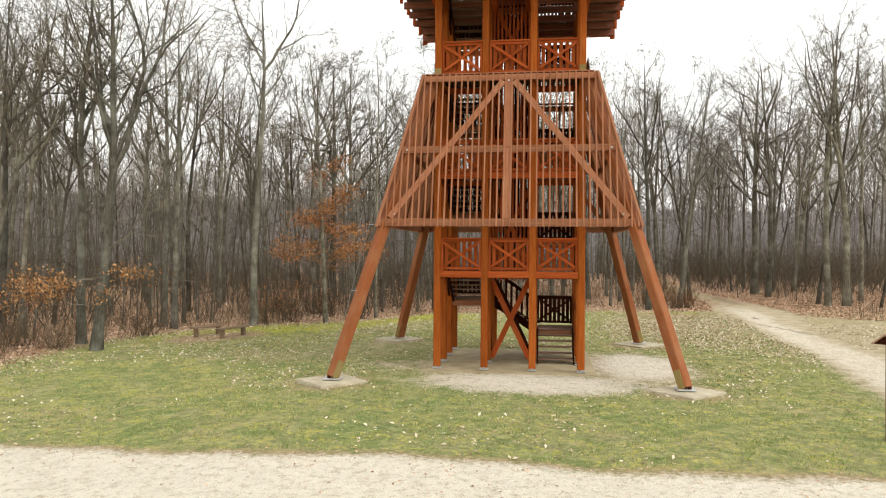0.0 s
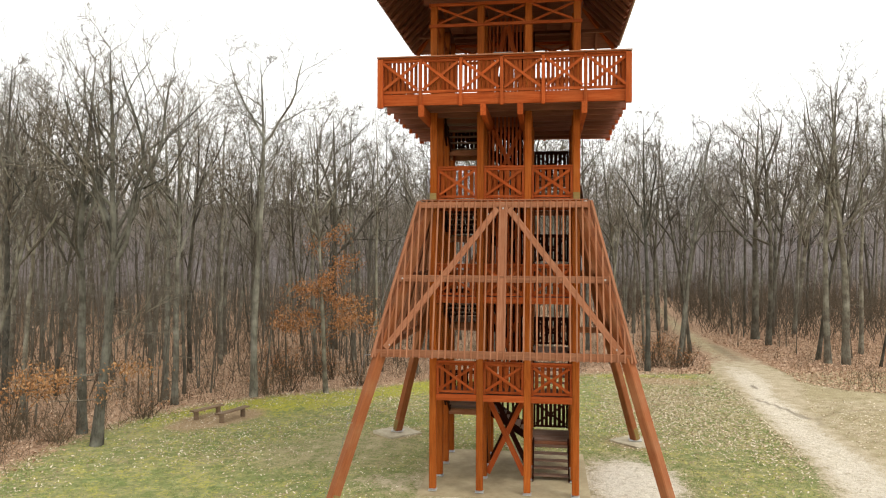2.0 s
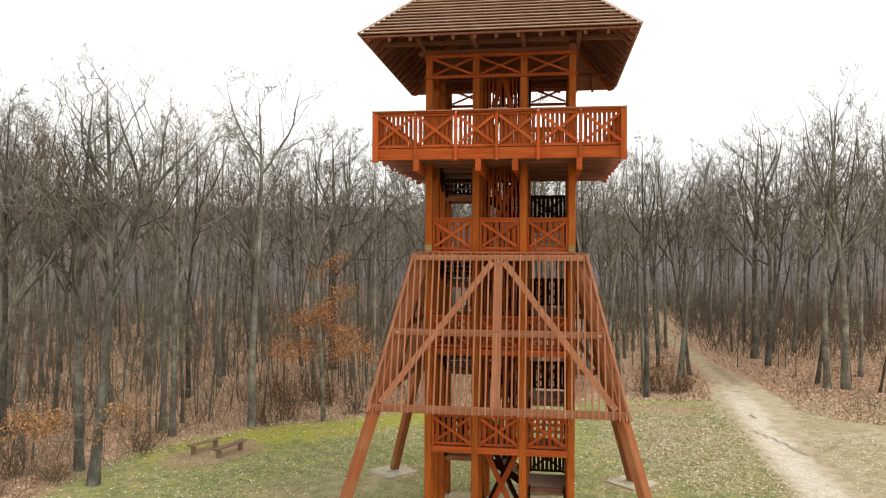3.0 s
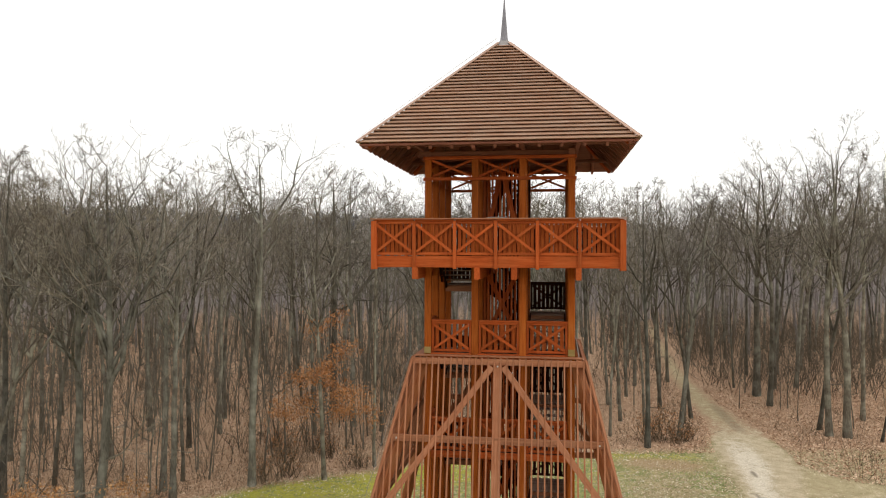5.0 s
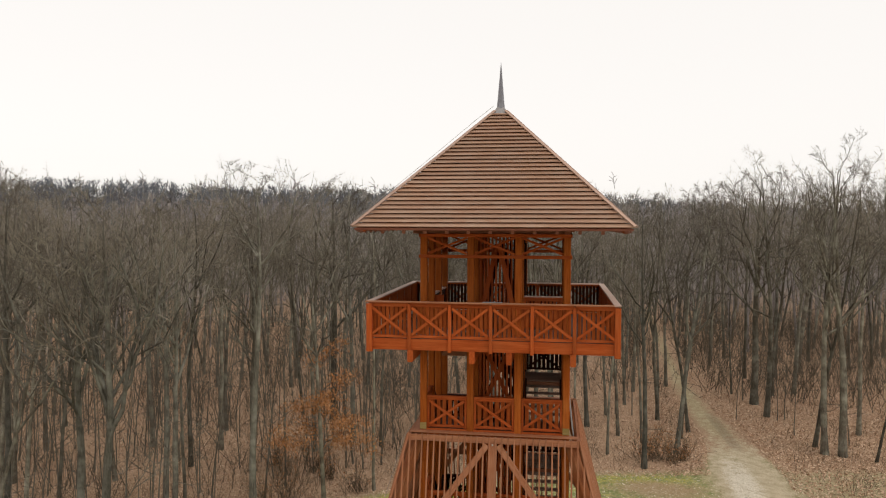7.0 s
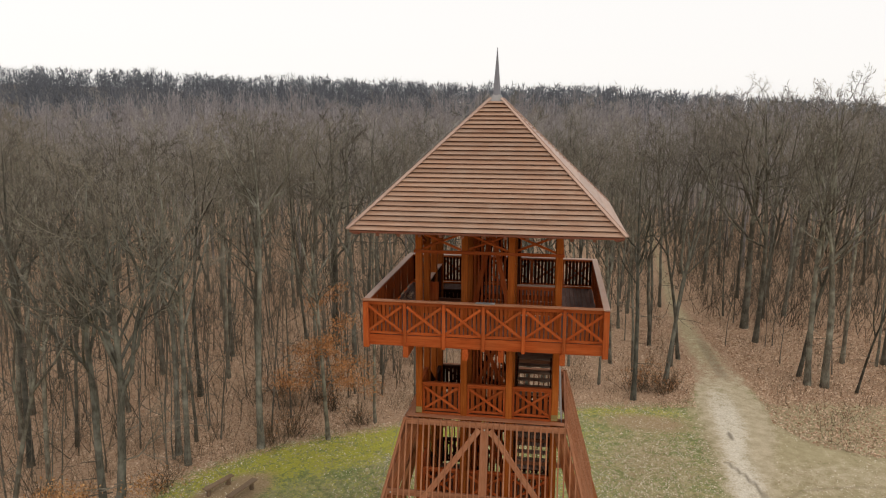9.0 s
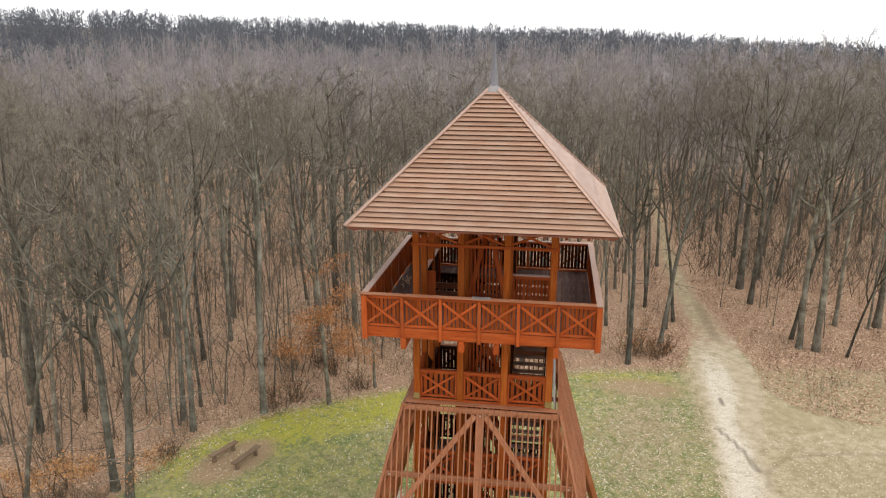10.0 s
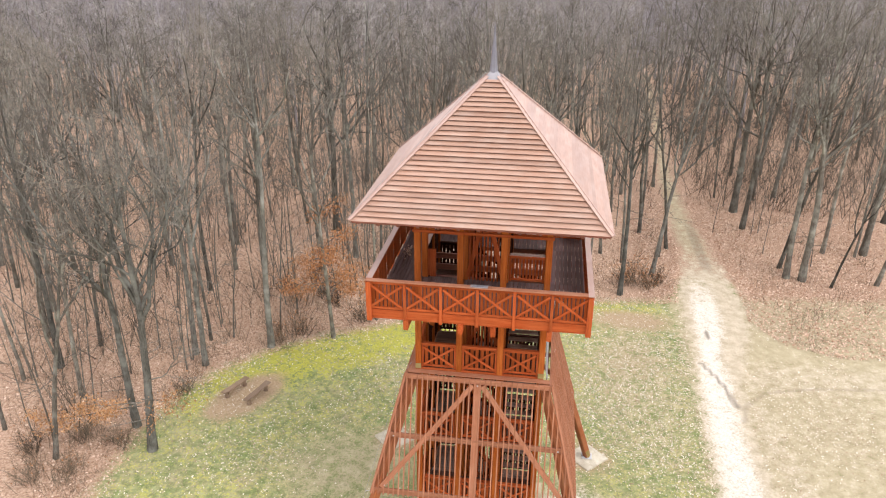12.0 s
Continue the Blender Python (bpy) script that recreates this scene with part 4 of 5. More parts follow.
NEAR_KINDS = [tree_meshes(10 + k, 18.5, 0.15 + 0.012 * (k * 5 % 5), 0.4 + 0.05 * (k % 4), (9, 6, 6, 4), 0.0082, 1, 0.26, forks=2 + k % 3) for k in range(8)]
SLIM_KINDS = [tree_meshes(310 + k, 17.0, 0.095 + 0.012 * k, 0.44, (8, 5, 5, 4), 0.0072, 1, 0.22, forks=1 + k % 2) for k in range(4)]
BIG_OAK = [tree_meshes(57, 17.4, 0.22, 0.5, (8, 7, 6, 4), 0.0085, 1, 0.25, limbs=((0.5, 176, 0.58, 7.8, 0.105), (0.45, -4, 0.56, 8.8, 0.115), (0.47, 15, 0.28, 8.4, 0.1), (0.52, 170, 0.3, 7.6, 0.09), (0.53, 50, 0.36, 7.4, 0.08), (0.49, 250, 0.5, 7.0, 0.075), (0.58, -20, 0.6, 5.6, 0.06), (0.26, -12, 0.95, 4.6, 0.04)), dead=7, skin=PALEBARK),
           tree_meshes(52, 18.8, 0.2, 0.62, (7, 6, 6, 5), 0.0085, 1, 0.2, limbs=((0.76, 178, 0.55, 4.8, 0.075), (0.74, -2, 1.0, 5.4, 0.08), (0.6, 170, 0.6, 5.2, 0.05), (0.56, 20, 0.7, 4.0, 0.04)), skin=PALEBARK),
           tree_meshes(83, 17.4, 0.2, 0.46, (7, 6, 6, 4), 0.0085, 1, 0.22, limbs=((0.47, 180, 0.8, 8.2, 0.1), (0.5, 12, 0.34, 7.6, 0.085), (0.54, 165, 0.42, 7.0, 0.08), (0.58, 70, 0.42, 6.4, 0.07), (0.6, 205, 0.55, 5.4, 0.06), (0.45, 280, 0.6, 6.5, 0.07)), dead=5, skin=PALEBARK)]
STOUT_KINDS = [tree_meshes(210 + k, 20.5, 0.21 + 0.032 * k, 0.4 + 0.05 * (k % 2), (9, 6, 6, 4), 0.0082, 1, 0.26, forks=3) for k in range(4)]
PALE_KINDS = [tree_meshes(410 + k, 18.0, 0.17 + 0.01 * k, 0.45, (8, 6, 5, 4), 0.0085, 1, 0.26, forks=2, skin=PALEBARK) for k in range(2)]
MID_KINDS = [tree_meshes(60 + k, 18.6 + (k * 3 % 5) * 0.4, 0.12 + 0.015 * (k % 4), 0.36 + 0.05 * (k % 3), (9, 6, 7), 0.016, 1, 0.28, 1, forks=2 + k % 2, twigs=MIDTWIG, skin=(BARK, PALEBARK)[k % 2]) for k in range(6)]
FAR_KINDS = [tree_meshes(90 + k, 18.4 + k % 3 * 0.7, 0.13, 0.42, (9, 5), 0.04, 1, 0.32, 2) for k in range(6)]
POLE_KINDS = [tree_meshes(120 + k, 8.5 + k % 3, 0.045, 0.28, (7, 3), 0.012, 1, 0.28, 2, dead=0) for k in range(5)]
GREYS = ("bare grey-brown oak tree at the clearing's edge", "bare forest tree with a straight grey trunk among leaf litter")


def tree(kinds, k, x, y, scale, spin, lean, label):
    base = thing("tree", label, "tree", "bare woodland trees", pose(x, y, float(height(x, y)), lean[0], lean[1], spin) @ Matrix.Scale(scale, 4))
    trunk, crown = kinds[k]
    at = PLACE[base]
    part("trunk", trunk, BARK, base, m=at)
    part("crown", crown, TWIG, base, m=at)
    return base


# place, trunk class (0 slim, 1 usual, 2 stout, 3 pale with lichen) and height
LEFT = [(-20.9, 1.1, 0, 16), (-26.8, 6.9, 0, 17.5), (-25.6, 8.5, 3, 18.5), (-28.5, 11.4, 1, 18.5), (-30.2, 14.6, 1, 18.5), (-24.9, 2.8, 0, 17), (-24.6, 11, 0, 18), (-18.4, 11, 3, 18),
        (-17.3, 10, 3, 17), (-18.2, 12.7, 0, 17), (-32.6, 20.6, 1, 19), (-25.8, 22.5, 1, 19), (-21.2, 19.1, 1, 18.5), (-16.8, 18.8, 1, 18), (-20.8, 22.6, 1, 19), (-22.5, 27, 1, 19), (-24.3, 36.8, 1, 19.5),
        (-27.9, 48, 1, 19.5), (-23, 42, 1, 19), (-24, 46.3, 1, 19.5), (-15.4, 31.2, 2, 19.5), (-17.1, 40.3, 1, 19.5), (-12.4, 26.2, 3, 19), (-34.3, 46.8, 1, 19), (-24.4, 15.9, 0, 17.5), (-8.5, 16.7, 0, 17),
        (-10.1, 25, 0, 18), (-18.3, 32.2, 0, 18), (-14.3, 23.3, 1, 18.5), (-36.5, 34, 1, 19), (-30.5, 30, 1, 19), (-38, 24, 1, 19)]
RIGHT = [(7.5, 22.2, 3, 17), (9.9, 33.8, 1, 18), (8.0, 27.5, 0, 17), (9.9, 25.4, 3, 17), (11.7, 30.7, 0, 18), (10.9, 29.1, 0, 17.5), (12.3, 45.8, 1, 19), (17.6, 43.3, 0, 13), (18.6, 39.8, 2, 20.5),
         (18.5, 35.8, 2, 20.5), (20.9, 43, 1, 20), (26.5, 54.2, 2, 21), (19.5, 28.2, 0, 19), (19.6, 26.5, 2, 20.5), (20.6, 26.2, 2, 20.5), (23.6, 31.5, 1, 20), (22.3, 25.4, 0, 12), (25.8, 31.1, 0, 18),
         (26.6, 31.6, 2, 21.5), (30.9, 39, 2, 21), (25.6, 26.2, 0, 19), (5.4, 24.5, 0, 17), (20.4, 50.2, 1, 20), (7.8, 38.1, 0, 18), (19.3, 60.5, 1, 20), (20.8, 60.6, 1, 20), (29.5, 33, 1, 21), (33, 46, 1, 21),
         (6.5, 29, 0, 17), (4.4, 31, 3, 18), (6.0, 34.5, 0, 18), (10.4, 37.5, 0, 18), (9.0, 43, 1, 18.5), (3.4, 28, 0, 17), (2.6, 35, 1, 18), (23.0, 44, 3, 20), (23.4, 51, 3, 20.5), (16.6, 61, 1, 20)]
rng = random.Random(5)
taken = [(-16.6, 2.5), (-18.3, 4.1), (-14.2, 12.6), (-10.7, 14.2)]
edge_oak = tree(BIG_OAK, 0, -16.6, 2.5, 0.985, 0, (0, 0), "large spreading bare oak beside the grass")
tree(BIG_OAK, 2, -18.3, 4.1, 1.0, 0, (0, 0), "tall bare oak with one wide bough at the clearing's edge")
tree(BIG_OAK, 1, -14.2, 12.6, 1.02, 0, (0, 1), "tall bare oak with one bent limb behind the benches")
for n_, (x, y, stem, tall) in enumerate(LEFT + RIGHT):
    taken.append((x, y))
    kinds = (SLIM_KINDS, NEAR_KINDS, STOUT_KINDS, PALE_KINDS)[stem]
    tree(kinds, (n_ * 5 + 3) % len(kinds), x, y, tall / (17.0, 18.5, 20.5, 18.0)[stem], rng.uniform(0, 360), (rng.gauss(0, 1.2), rng.gauss(0, 1.2)), GREYS[n_ % 2])


def wooded(x, y):
    return float(clearing(np.array(x), np.array(y))) < -1.2 and float(away(np.array(x), np.array(y), TRACK)) > 1.3


def scatter(count, near, far_, gap, seed, tries=20000):
    """Places in the woods on the far side of the clearing, kept a gap apart."""
    r = random.Random(seed)
    found = []
    for _ in range(tries):
        if len(found) >= count:
            break
        d = math.sqrt(r.uniform(near * near, far_ * far_))
        a = r.uniform(-0.74, 0.48)
        x, y = 1.0 + d * math.sin(a), -24 + d * math.cos(a)
        if (4 < x < 34 and y < 47) or (x < -8 and y < 40 and x > -0.62 * (y + 24) - 4) or (x > 10 and r.random() < 0.62):
            continue
        if wooded(x, y) and all((x - p) ** 2 + (y - q) ** 2 > gap * gap for p, q in taken):
            taken.append((x, y))
            found.append((x, y))
    return found


for n_, (x, y) in enumerate(scatter(20, 28, 66, 3.4, 21)):
    tree(NEAR_KINDS, n_ % 8, x, y, rng.uniform(0.84, 1.07), rng.uniform(0, 360), (rng.gauss(0, 3), rng.gauss(0, 3)), GREYS[1])
for n_, (x, y) in enumerate(scatter(185, 52, 125, 3.2, 22)):
    tree(MID_KINDS, n_ % 6, x, y, rng.uniform(0.84, 1.06) + (0.08 if x > 15 else 0.0), rng.uniform(0, 360), (rng.gauss(0, 3), rng.gauss(0, 3)), "bare tree deep in the leafless woods")


def as_arrays(pairs):
    out = []
    for pair in pairs:
        vs, ts, base = [], [], 0
        for me in pair:
            me.calc_loop_triangles()
            v = np.empty(len(me.vertices) * 3, np.float32)
            me.vertices.foreach_get("co", v)
            t = np.empty(len(me.loop_triangles) * 3, np.int32)
            me.loop_triangles.foreach_get("vertices", t)
            vs.append(v.reshape(-1, 3))
            ts.append(t.reshape(-1, 3) + base)
            base += len(me.vertices)
        out.append((np.concatenate(vs), np.concatenate(ts)))
    return out


def tri_mesh(name, verts, tris):
    me = bpy.data.meshes.new(name)
    me.vertices.add(len(verts))
    me.vertices.foreach_set("co", np.ascontiguousarray(verts, np.float32).ravel())
    me.loops.add(tris.size)
    me.loops.foreach_set("vertex_index", np.ascontiguousarray(tris, np.int32).ravel())
    me.polygons.add(len(tris))
    me.polygons.foreach_set("loop_start", np.arange(0, tris.size, 3))
    me.update(calc_edges=True)
    return me


def stuff(name, verts, tris, mat, label, category):
    return tagged(part(name, tri_mesh(name, verts, tris), mat), label, category, "", "stuff")


def sown(kinds, places, sizes, spins):
    """Copies of small meshes set down at places, joined into one."""
    vs, ts, base = [], [], 0
    for n_, ((x, y), s, a) in enumerate(zip(places, sizes, spins)):
        v, t = kinds[n_ % len(kinds)]
        c, d = math.cos(a) * s, math.sin(a) * s
        w = np.stack([v[:, 0] * c - v[:, 1] * d + x, v[:, 0] * d + v[:, 1] * c + y, v[:, 2] * s + float(height(x, y))], -1)
        vs.append(w)
        ts.append(t + base)
        base += len(v)
    return np.concatenate(vs), np.concatenate(ts)


def fan(r, near, far_, count, a0=-0.76, a1=0.46):
    """Points spread evenly over a sector in front of the clearing."""
    d = np.sqrt(r.uniform(near**2, far_**2, count))
    a = r.uniform(a0, a1, count)
    return 1.0 + d * np.sin(a), -24 + d * np.cos(a)


def in_woods(x, y, margin=1.2):
    return (clearing(x, y) < -margin) & (away(x, y, TRACK) > 1.0)


r = np.random.default_rng(4)
far_places = []
for near, far_, count in ((92, 175, 340), (170, 330, 160)):
    x, y = fan(r, near, far_, count)
    keep = in_woods(x, y)
    far_places += list(zip(x[keep], y[keep]))
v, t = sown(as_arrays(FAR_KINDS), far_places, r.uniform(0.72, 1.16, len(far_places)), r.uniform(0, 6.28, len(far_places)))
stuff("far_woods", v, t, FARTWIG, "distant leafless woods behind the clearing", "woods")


def crown_tuft(seed, spikes, spread, low, thick):
    """The upper boughs of a tree on the far slopes and hills."""
    g = random.Random(seed)
    verts, faces = [], []
    tube(verts, faces, [Vector((0, 0, -0.5)), Vector((0, 0, 9)), Vector((0, 0, 13))], [0.2, 0.16, 0], 3)
    for _ in range(spikes):
        a, f, h = g.uniform(0, 6.28), g.random() ** 0.6, g.random()
        wide = spread * math.sin(math.pi * (0.2 + 0.7 * h)) ** 0.7
        start = Vector((math.cos(a) * f * wide, math.sin(a) * f * wide, low + (12 - low) * h))
        end = start + Vector((math.cos(a) * f * wide * 0.9 + g.gauss(0, 0.9), math.sin(a) * f * wide * 0.9 + g.gauss(0, 0.9), g.uniform(0.8, 3.2)))
        tube(verts, faces, [start, end], [thick * g.uniform(0.6, 1.3), 0], 3, g.random())
    return (from_lists("tuft", verts, faces),)


def hill_trees(name, kinds, mat, label, bands):
    x, y = [], []
    for near, far_, count in bands:
        fx, fy = fan(r, near, far_, count, -0.78, 0.48)
        x, y = np.append(x, fx), np.append(y, fy)
    v, t = sown(as_arrays(kinds), list(zip(x, y)), r.uniform(0.8, 1.25, len(x)), r.uniform(0, 6.28, len(x)))
    stuff(name, v, t, mat, label, "woods")


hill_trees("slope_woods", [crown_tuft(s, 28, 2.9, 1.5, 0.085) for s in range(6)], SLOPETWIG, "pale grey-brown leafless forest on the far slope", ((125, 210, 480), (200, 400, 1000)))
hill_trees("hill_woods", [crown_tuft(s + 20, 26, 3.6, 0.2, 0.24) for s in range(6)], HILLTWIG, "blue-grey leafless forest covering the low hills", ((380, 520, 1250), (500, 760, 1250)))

# young poles and brush under the trees
POLES = as_arrays(POLE_KINDS)
x, y = fan(r, 56, 135, 1500)
keep = in_woods(x, y, 0.8)
places = list(zip(x[keep], y[keep]))[:300]
x, y = fan(r, 30, 64, 900, -0.74, -0.12)
keep = in_woods(x, y, 1.5)
places += list(zip(x[keep], y[keep]))[:170]
v, t = sown(POLES, places, r.uniform(0.6, 1.25, len(places)), r.uniform(0, 6.28, len(places)))
stuff("young_trees", v, t, TWIG, "thin young trees and poles under the bare canopy", "saplings")


def brush_clump(seed, stems=5):
    g = random.Random(seed)
    verts, faces = [], []
    for _ in range(stems):
        start = Vector((g.gauss(0, 0.25), g.gauss(0, 0.25), -0.05))
        way = Vector((g.gauss(0, 0.3), g.gauss(0, 0.3), 1))
        pts = wander(g, start, way, g.uniform(0.5, 1.9), 3, 0.16, 0.0)
        tube(verts, faces, pts, [g.uniform(0.006, 0.012), 0.007, 0.005, 0], 3)
        for _ in range(2):
            o, ax, _ = along_line(pts, g.uniform(0.35, 0.9))
            tube(verts, faces, [o, o + sideways(g, ax, 0.8, 0.6) * g.uniform(0.2, 0.6)], [0.005, 0], 3)
    return (from_lists("brush", verts, faces),)


x, y = fan(r, 18, 75, 9000)
depth = -clearing(x, y)
keep = (depth > -0.3) & (away(x, y, TRACK) > 1.2) & (r.random(len(x)) < np.clip(1.15 - depth / 22, 0.18, 1) * (0.45 + 0.55 * (x < 4)))
places = list(zip(x[keep], y[keep]))[:1450]
v, t = sown(as_arrays([brush_clump(s) for s in range(10)]), places, r.uniform(0.5, 1.25, len(places)), r.uniform(0, 6.28, len(places)))
stuff("undergrowth", v, t, BRUSH, "dry brown brush and seedlings along the woods' edge", "undergrowth")


def thicket_clump(seed, stems=5):
    """Thin undergrowth poles that fill the woods between the trunks."""
    g = random.Random(seed)
    verts, faces = [], []
    for _ in range(stems):
        start = Vector((g.gauss(0, 0.8), g.gauss(0, 0.8), -0.1))
        pts = wander(g, start, Vector((g.gauss(0, 0.28), g.gauss(0, 0.28), 1)), g.uniform(2.0, 6.0), 2, 0.16, 0.0)
        tube(verts, faces, pts, [g.uniform(0.016, 0.03), 0.014, 0], 3)
        for _ in range(7):
            o, ax, _ = along_line(pts, g.uniform(0.2, 0.95))
            tube(verts, faces, [o, o + sideways(g, ax, 0.7, 0.7) * g.uniform(0.5, 1.3)], [0.011, 0], 3)
    return (from_lists("thicket", verts, faces),)


x, y = fan(r, 62, 125, 4000)
keep = in_woods(x, y, 4.0) & ~((x > 8) & (x < 32) & (y < 40))
places = list(zip(x[keep], y[keep]))[:760]
x, y = fan(r, 68, 115, 900, 0.08, 0.46)
keep = in_woods(x, y, 4.0)
places += list(zip(x[keep], y[keep]))[:380]
x, y = fan(r, 36, 78, 1400, -0.72, -0.1)
keep = in_woods(x, y, 3.0)
places += list(zip(x[keep], y[keep]))[:150]
v, t = sown(as_arrays([thicket_clump(s) for s in range(10)]), places, r.uniform(0.7, 1.25, len(places)), r.uniform(0, 6.28, len(places)))
stuff("thicket", v, t, THICKET, "brown thicket of thin stems between the trunks", "undergrowth")


# ---- leaves and grass ----
def leaf_cloud(x, y, z, size, r, flat=0.35):
    """Small folded leaves, each of two triangles, at the given points."""
    n = len(x)
    a, tilt, roll = r.uniform(0, 6.28, n), r.normal(0, flat, n), r.normal(0, flat, n)
    size = size * r.uniform(0.6, 1.3, n)
    u = np.stack([np.cos(a) * np.cos(tilt), np.sin(a) * np.cos(tilt), np.sin(tilt)], -1)
    w = np.stack([-np.sin(a) * np.cos(roll), np.cos(a) * np.cos(roll), np.sin(roll)], -1)
    up = np.cross(u, w)
    c = np.stack([x, y, z], -1)
    s = size[:, None]
    tip, tail = c + u * s * 0.5, c - u * s * 0.5
    left, right = c + w * s * 0.3 + up * s * 0.12, c - w * s * 0.3 + up * s * 0.12
    verts = np.stack([tail, right, tip, left], 1).reshape(-1, 3)
    k = np.arange(n)[:, None] * 4
    return verts, np.concatenate([k + (0, 1, 2), k + (0, 2, 3)])


def on_turf(x, y):
    m = ground_masks(x, y)
    return (clearing(x, y) > -0.5) & (m["gravel"] < 0.42) & (m["sand"] < 0.55) & (np.maximum(np.abs(x), np.abs(y)) > 2.7)


x, y = r.uniform(-19, 20, 210000), r.uniform(-11.4, 24, 210000)
thick = 0.04 + 0.16 * np.clip((y + 4) / 8, 0, 1) + 0.62 * smooth(3, 5, x) * smooth(11.5, 10.5, x) * smooth(0, 7, y) * smooth(19, 15, y) + 0.25 * np.sin(x * 0.55 + 1.7) * np.sin(y * 0.5) * np.clip((y + 12) / 14, 0.2, 1) + 0.12 * np.clip(1 - clearing(x, y) / 4, 0, 1)
keep = on_turf(x, y) & (r.random(len(x)) < thick)
v, t = leaf_cloud(x[keep], y[keep], height(x[keep], y[keep]) + 0.03, 0.092, r)
stuff("leaves_on_grass", v, t, PALE, "pale dry oak leaves strewn over the grass", "leaves")
x, y = r.uniform(-10, 9, 420), -11.3 - 2.4 * r.random(420) ** 1.6
v, t = leaf_cloud(x, y, height(x, y) + 0.02, 0.065, r, 0.25)
stuff("leaves_on_lane", v, t, FALLEN, "scattered brown leaves on the gravel lane", "leaves")
x, y = r.uniform(-12, 11, 5200), r.uniform(-13.8, -11.3, 5200)
x, y = np.append(x, r.normal(1.6, 2.3, 1500)), np.append(y, r.normal(-3.4, 1.7, 1500))
keep = (ground_masks(x, y)["gravel"] > 0.35) | ((np.maximum(np.abs(x), np.abs(y)) > 2.65) & (y > -7))
x, y = x[keep], y[keep]
n_ = len(x)
size, squash, spin = 0.004 + 0.016 * r.random(n_) ** 3, r.uniform(0.4, 0.8, n_), r.uniform(0, 6.28, n_)
ring = np.stack([np.stack([np.cos(spin + a) * size * w + x, np.sin(spin + a) * size * w + y, height(x, y) + h * size * squash], -1) for a, w, h in ((0, 1.2, 0.2), (1.6, 0.8, 0.3), (3.1, 1.1, 0.1), (4.6, 0.9, 0.25), (0, 0.1, 1.0))], 1)
k = np.arange(n_)[:, None] * 5
stuff("gravel_stones", ring.reshape(-1, 3), np.concatenate([k + (0, 1, 4), k + (1, 2, 4), k + (2, 3, 4), k + (3, 0, 4)]), STONES, "loose pale gravel stones on the lane and sand", "gravel")
x, y = fan(r, 18, 78, 120000)
keep = (clearing(x, y) < 0.6) & (away(x, y, TRACK) > 0.2)
x, y = np.append(x[keep][:56000], r.uniform(9, 30, 30000)), np.append(y[keep][:56000], r.uniform(15, 42, 30000))
keep = (clearing(x, y) < 0.6) & (away(x, y, TRACK) > 0.2)
x, y = x[keep], y[keep]
v, t = leaf_cloud(x, y, height(x, y) + 0.03, 0.15, r)
stuff("leaf_litter", v, t, FALLEN, "brown fallen leaves covering the forest floor", "leaves")


def blades(x, y, r, tall, wide):
    n = len(x)
    a, lean = r.uniform(0, 6.28, n), r.normal(0, 0.5, (n, 2))
    h = tall * r.uniform(0.5, 1.4, n)
    base = np.stack([x, y, height(x, y) - 0.01], -1)
    off = np.stack([np.cos(a), np.sin(a), 0 * a], -1) * wide
    tip = base + np.stack([lean[:, 0] * h, lean[:, 1] * h, h], -1)
    mid = (base + tip) / 2 + np.stack([0 * h, 0 * h, h * 0.12], -1)
    verts = np.stack([base - off, base + off, mid - off * 0.7, mid + off * 0.7, tip], 1).reshape(-1, 3)
    k = np.arange(n)[:, None] * 5
    return verts, np.concatenate([k + (0, 1, 3), k + (0, 3, 2), k + (2, 3, 4)])


x, y = r.uniform(-20, 13, 17000), r.uniform(-12.2, 20, 17000)
x, y = np.repeat(x, 14) + r.normal(0, 0.1, 238000), np.repeat(y, 14) + r.normal(0, 0.1, 238000)
m = ground_masks(x, y)
tufty = np.sin(x * 1.9 + 2.2 * np.sin(y * 0.8)) * np.sin(y * 2.3 + 1.7 * np.sin(x * 0.7))
keep = on_turf(x, y) & (m["worn"] < 0.6) & (m["dirt"] < 0.55) & (r.random(len(x)) < np.clip(1.2 - (y + 11.6) / 24, 0.15, 1) * (0.7 + 0.4 * tufty))
v, t = blades(x[keep][:78000], y[keep][:78000], r, 0.062, 0.0068)
stuff("grass", v, t, BLADE, "short winter grass, green and straw-coloured", "grass")


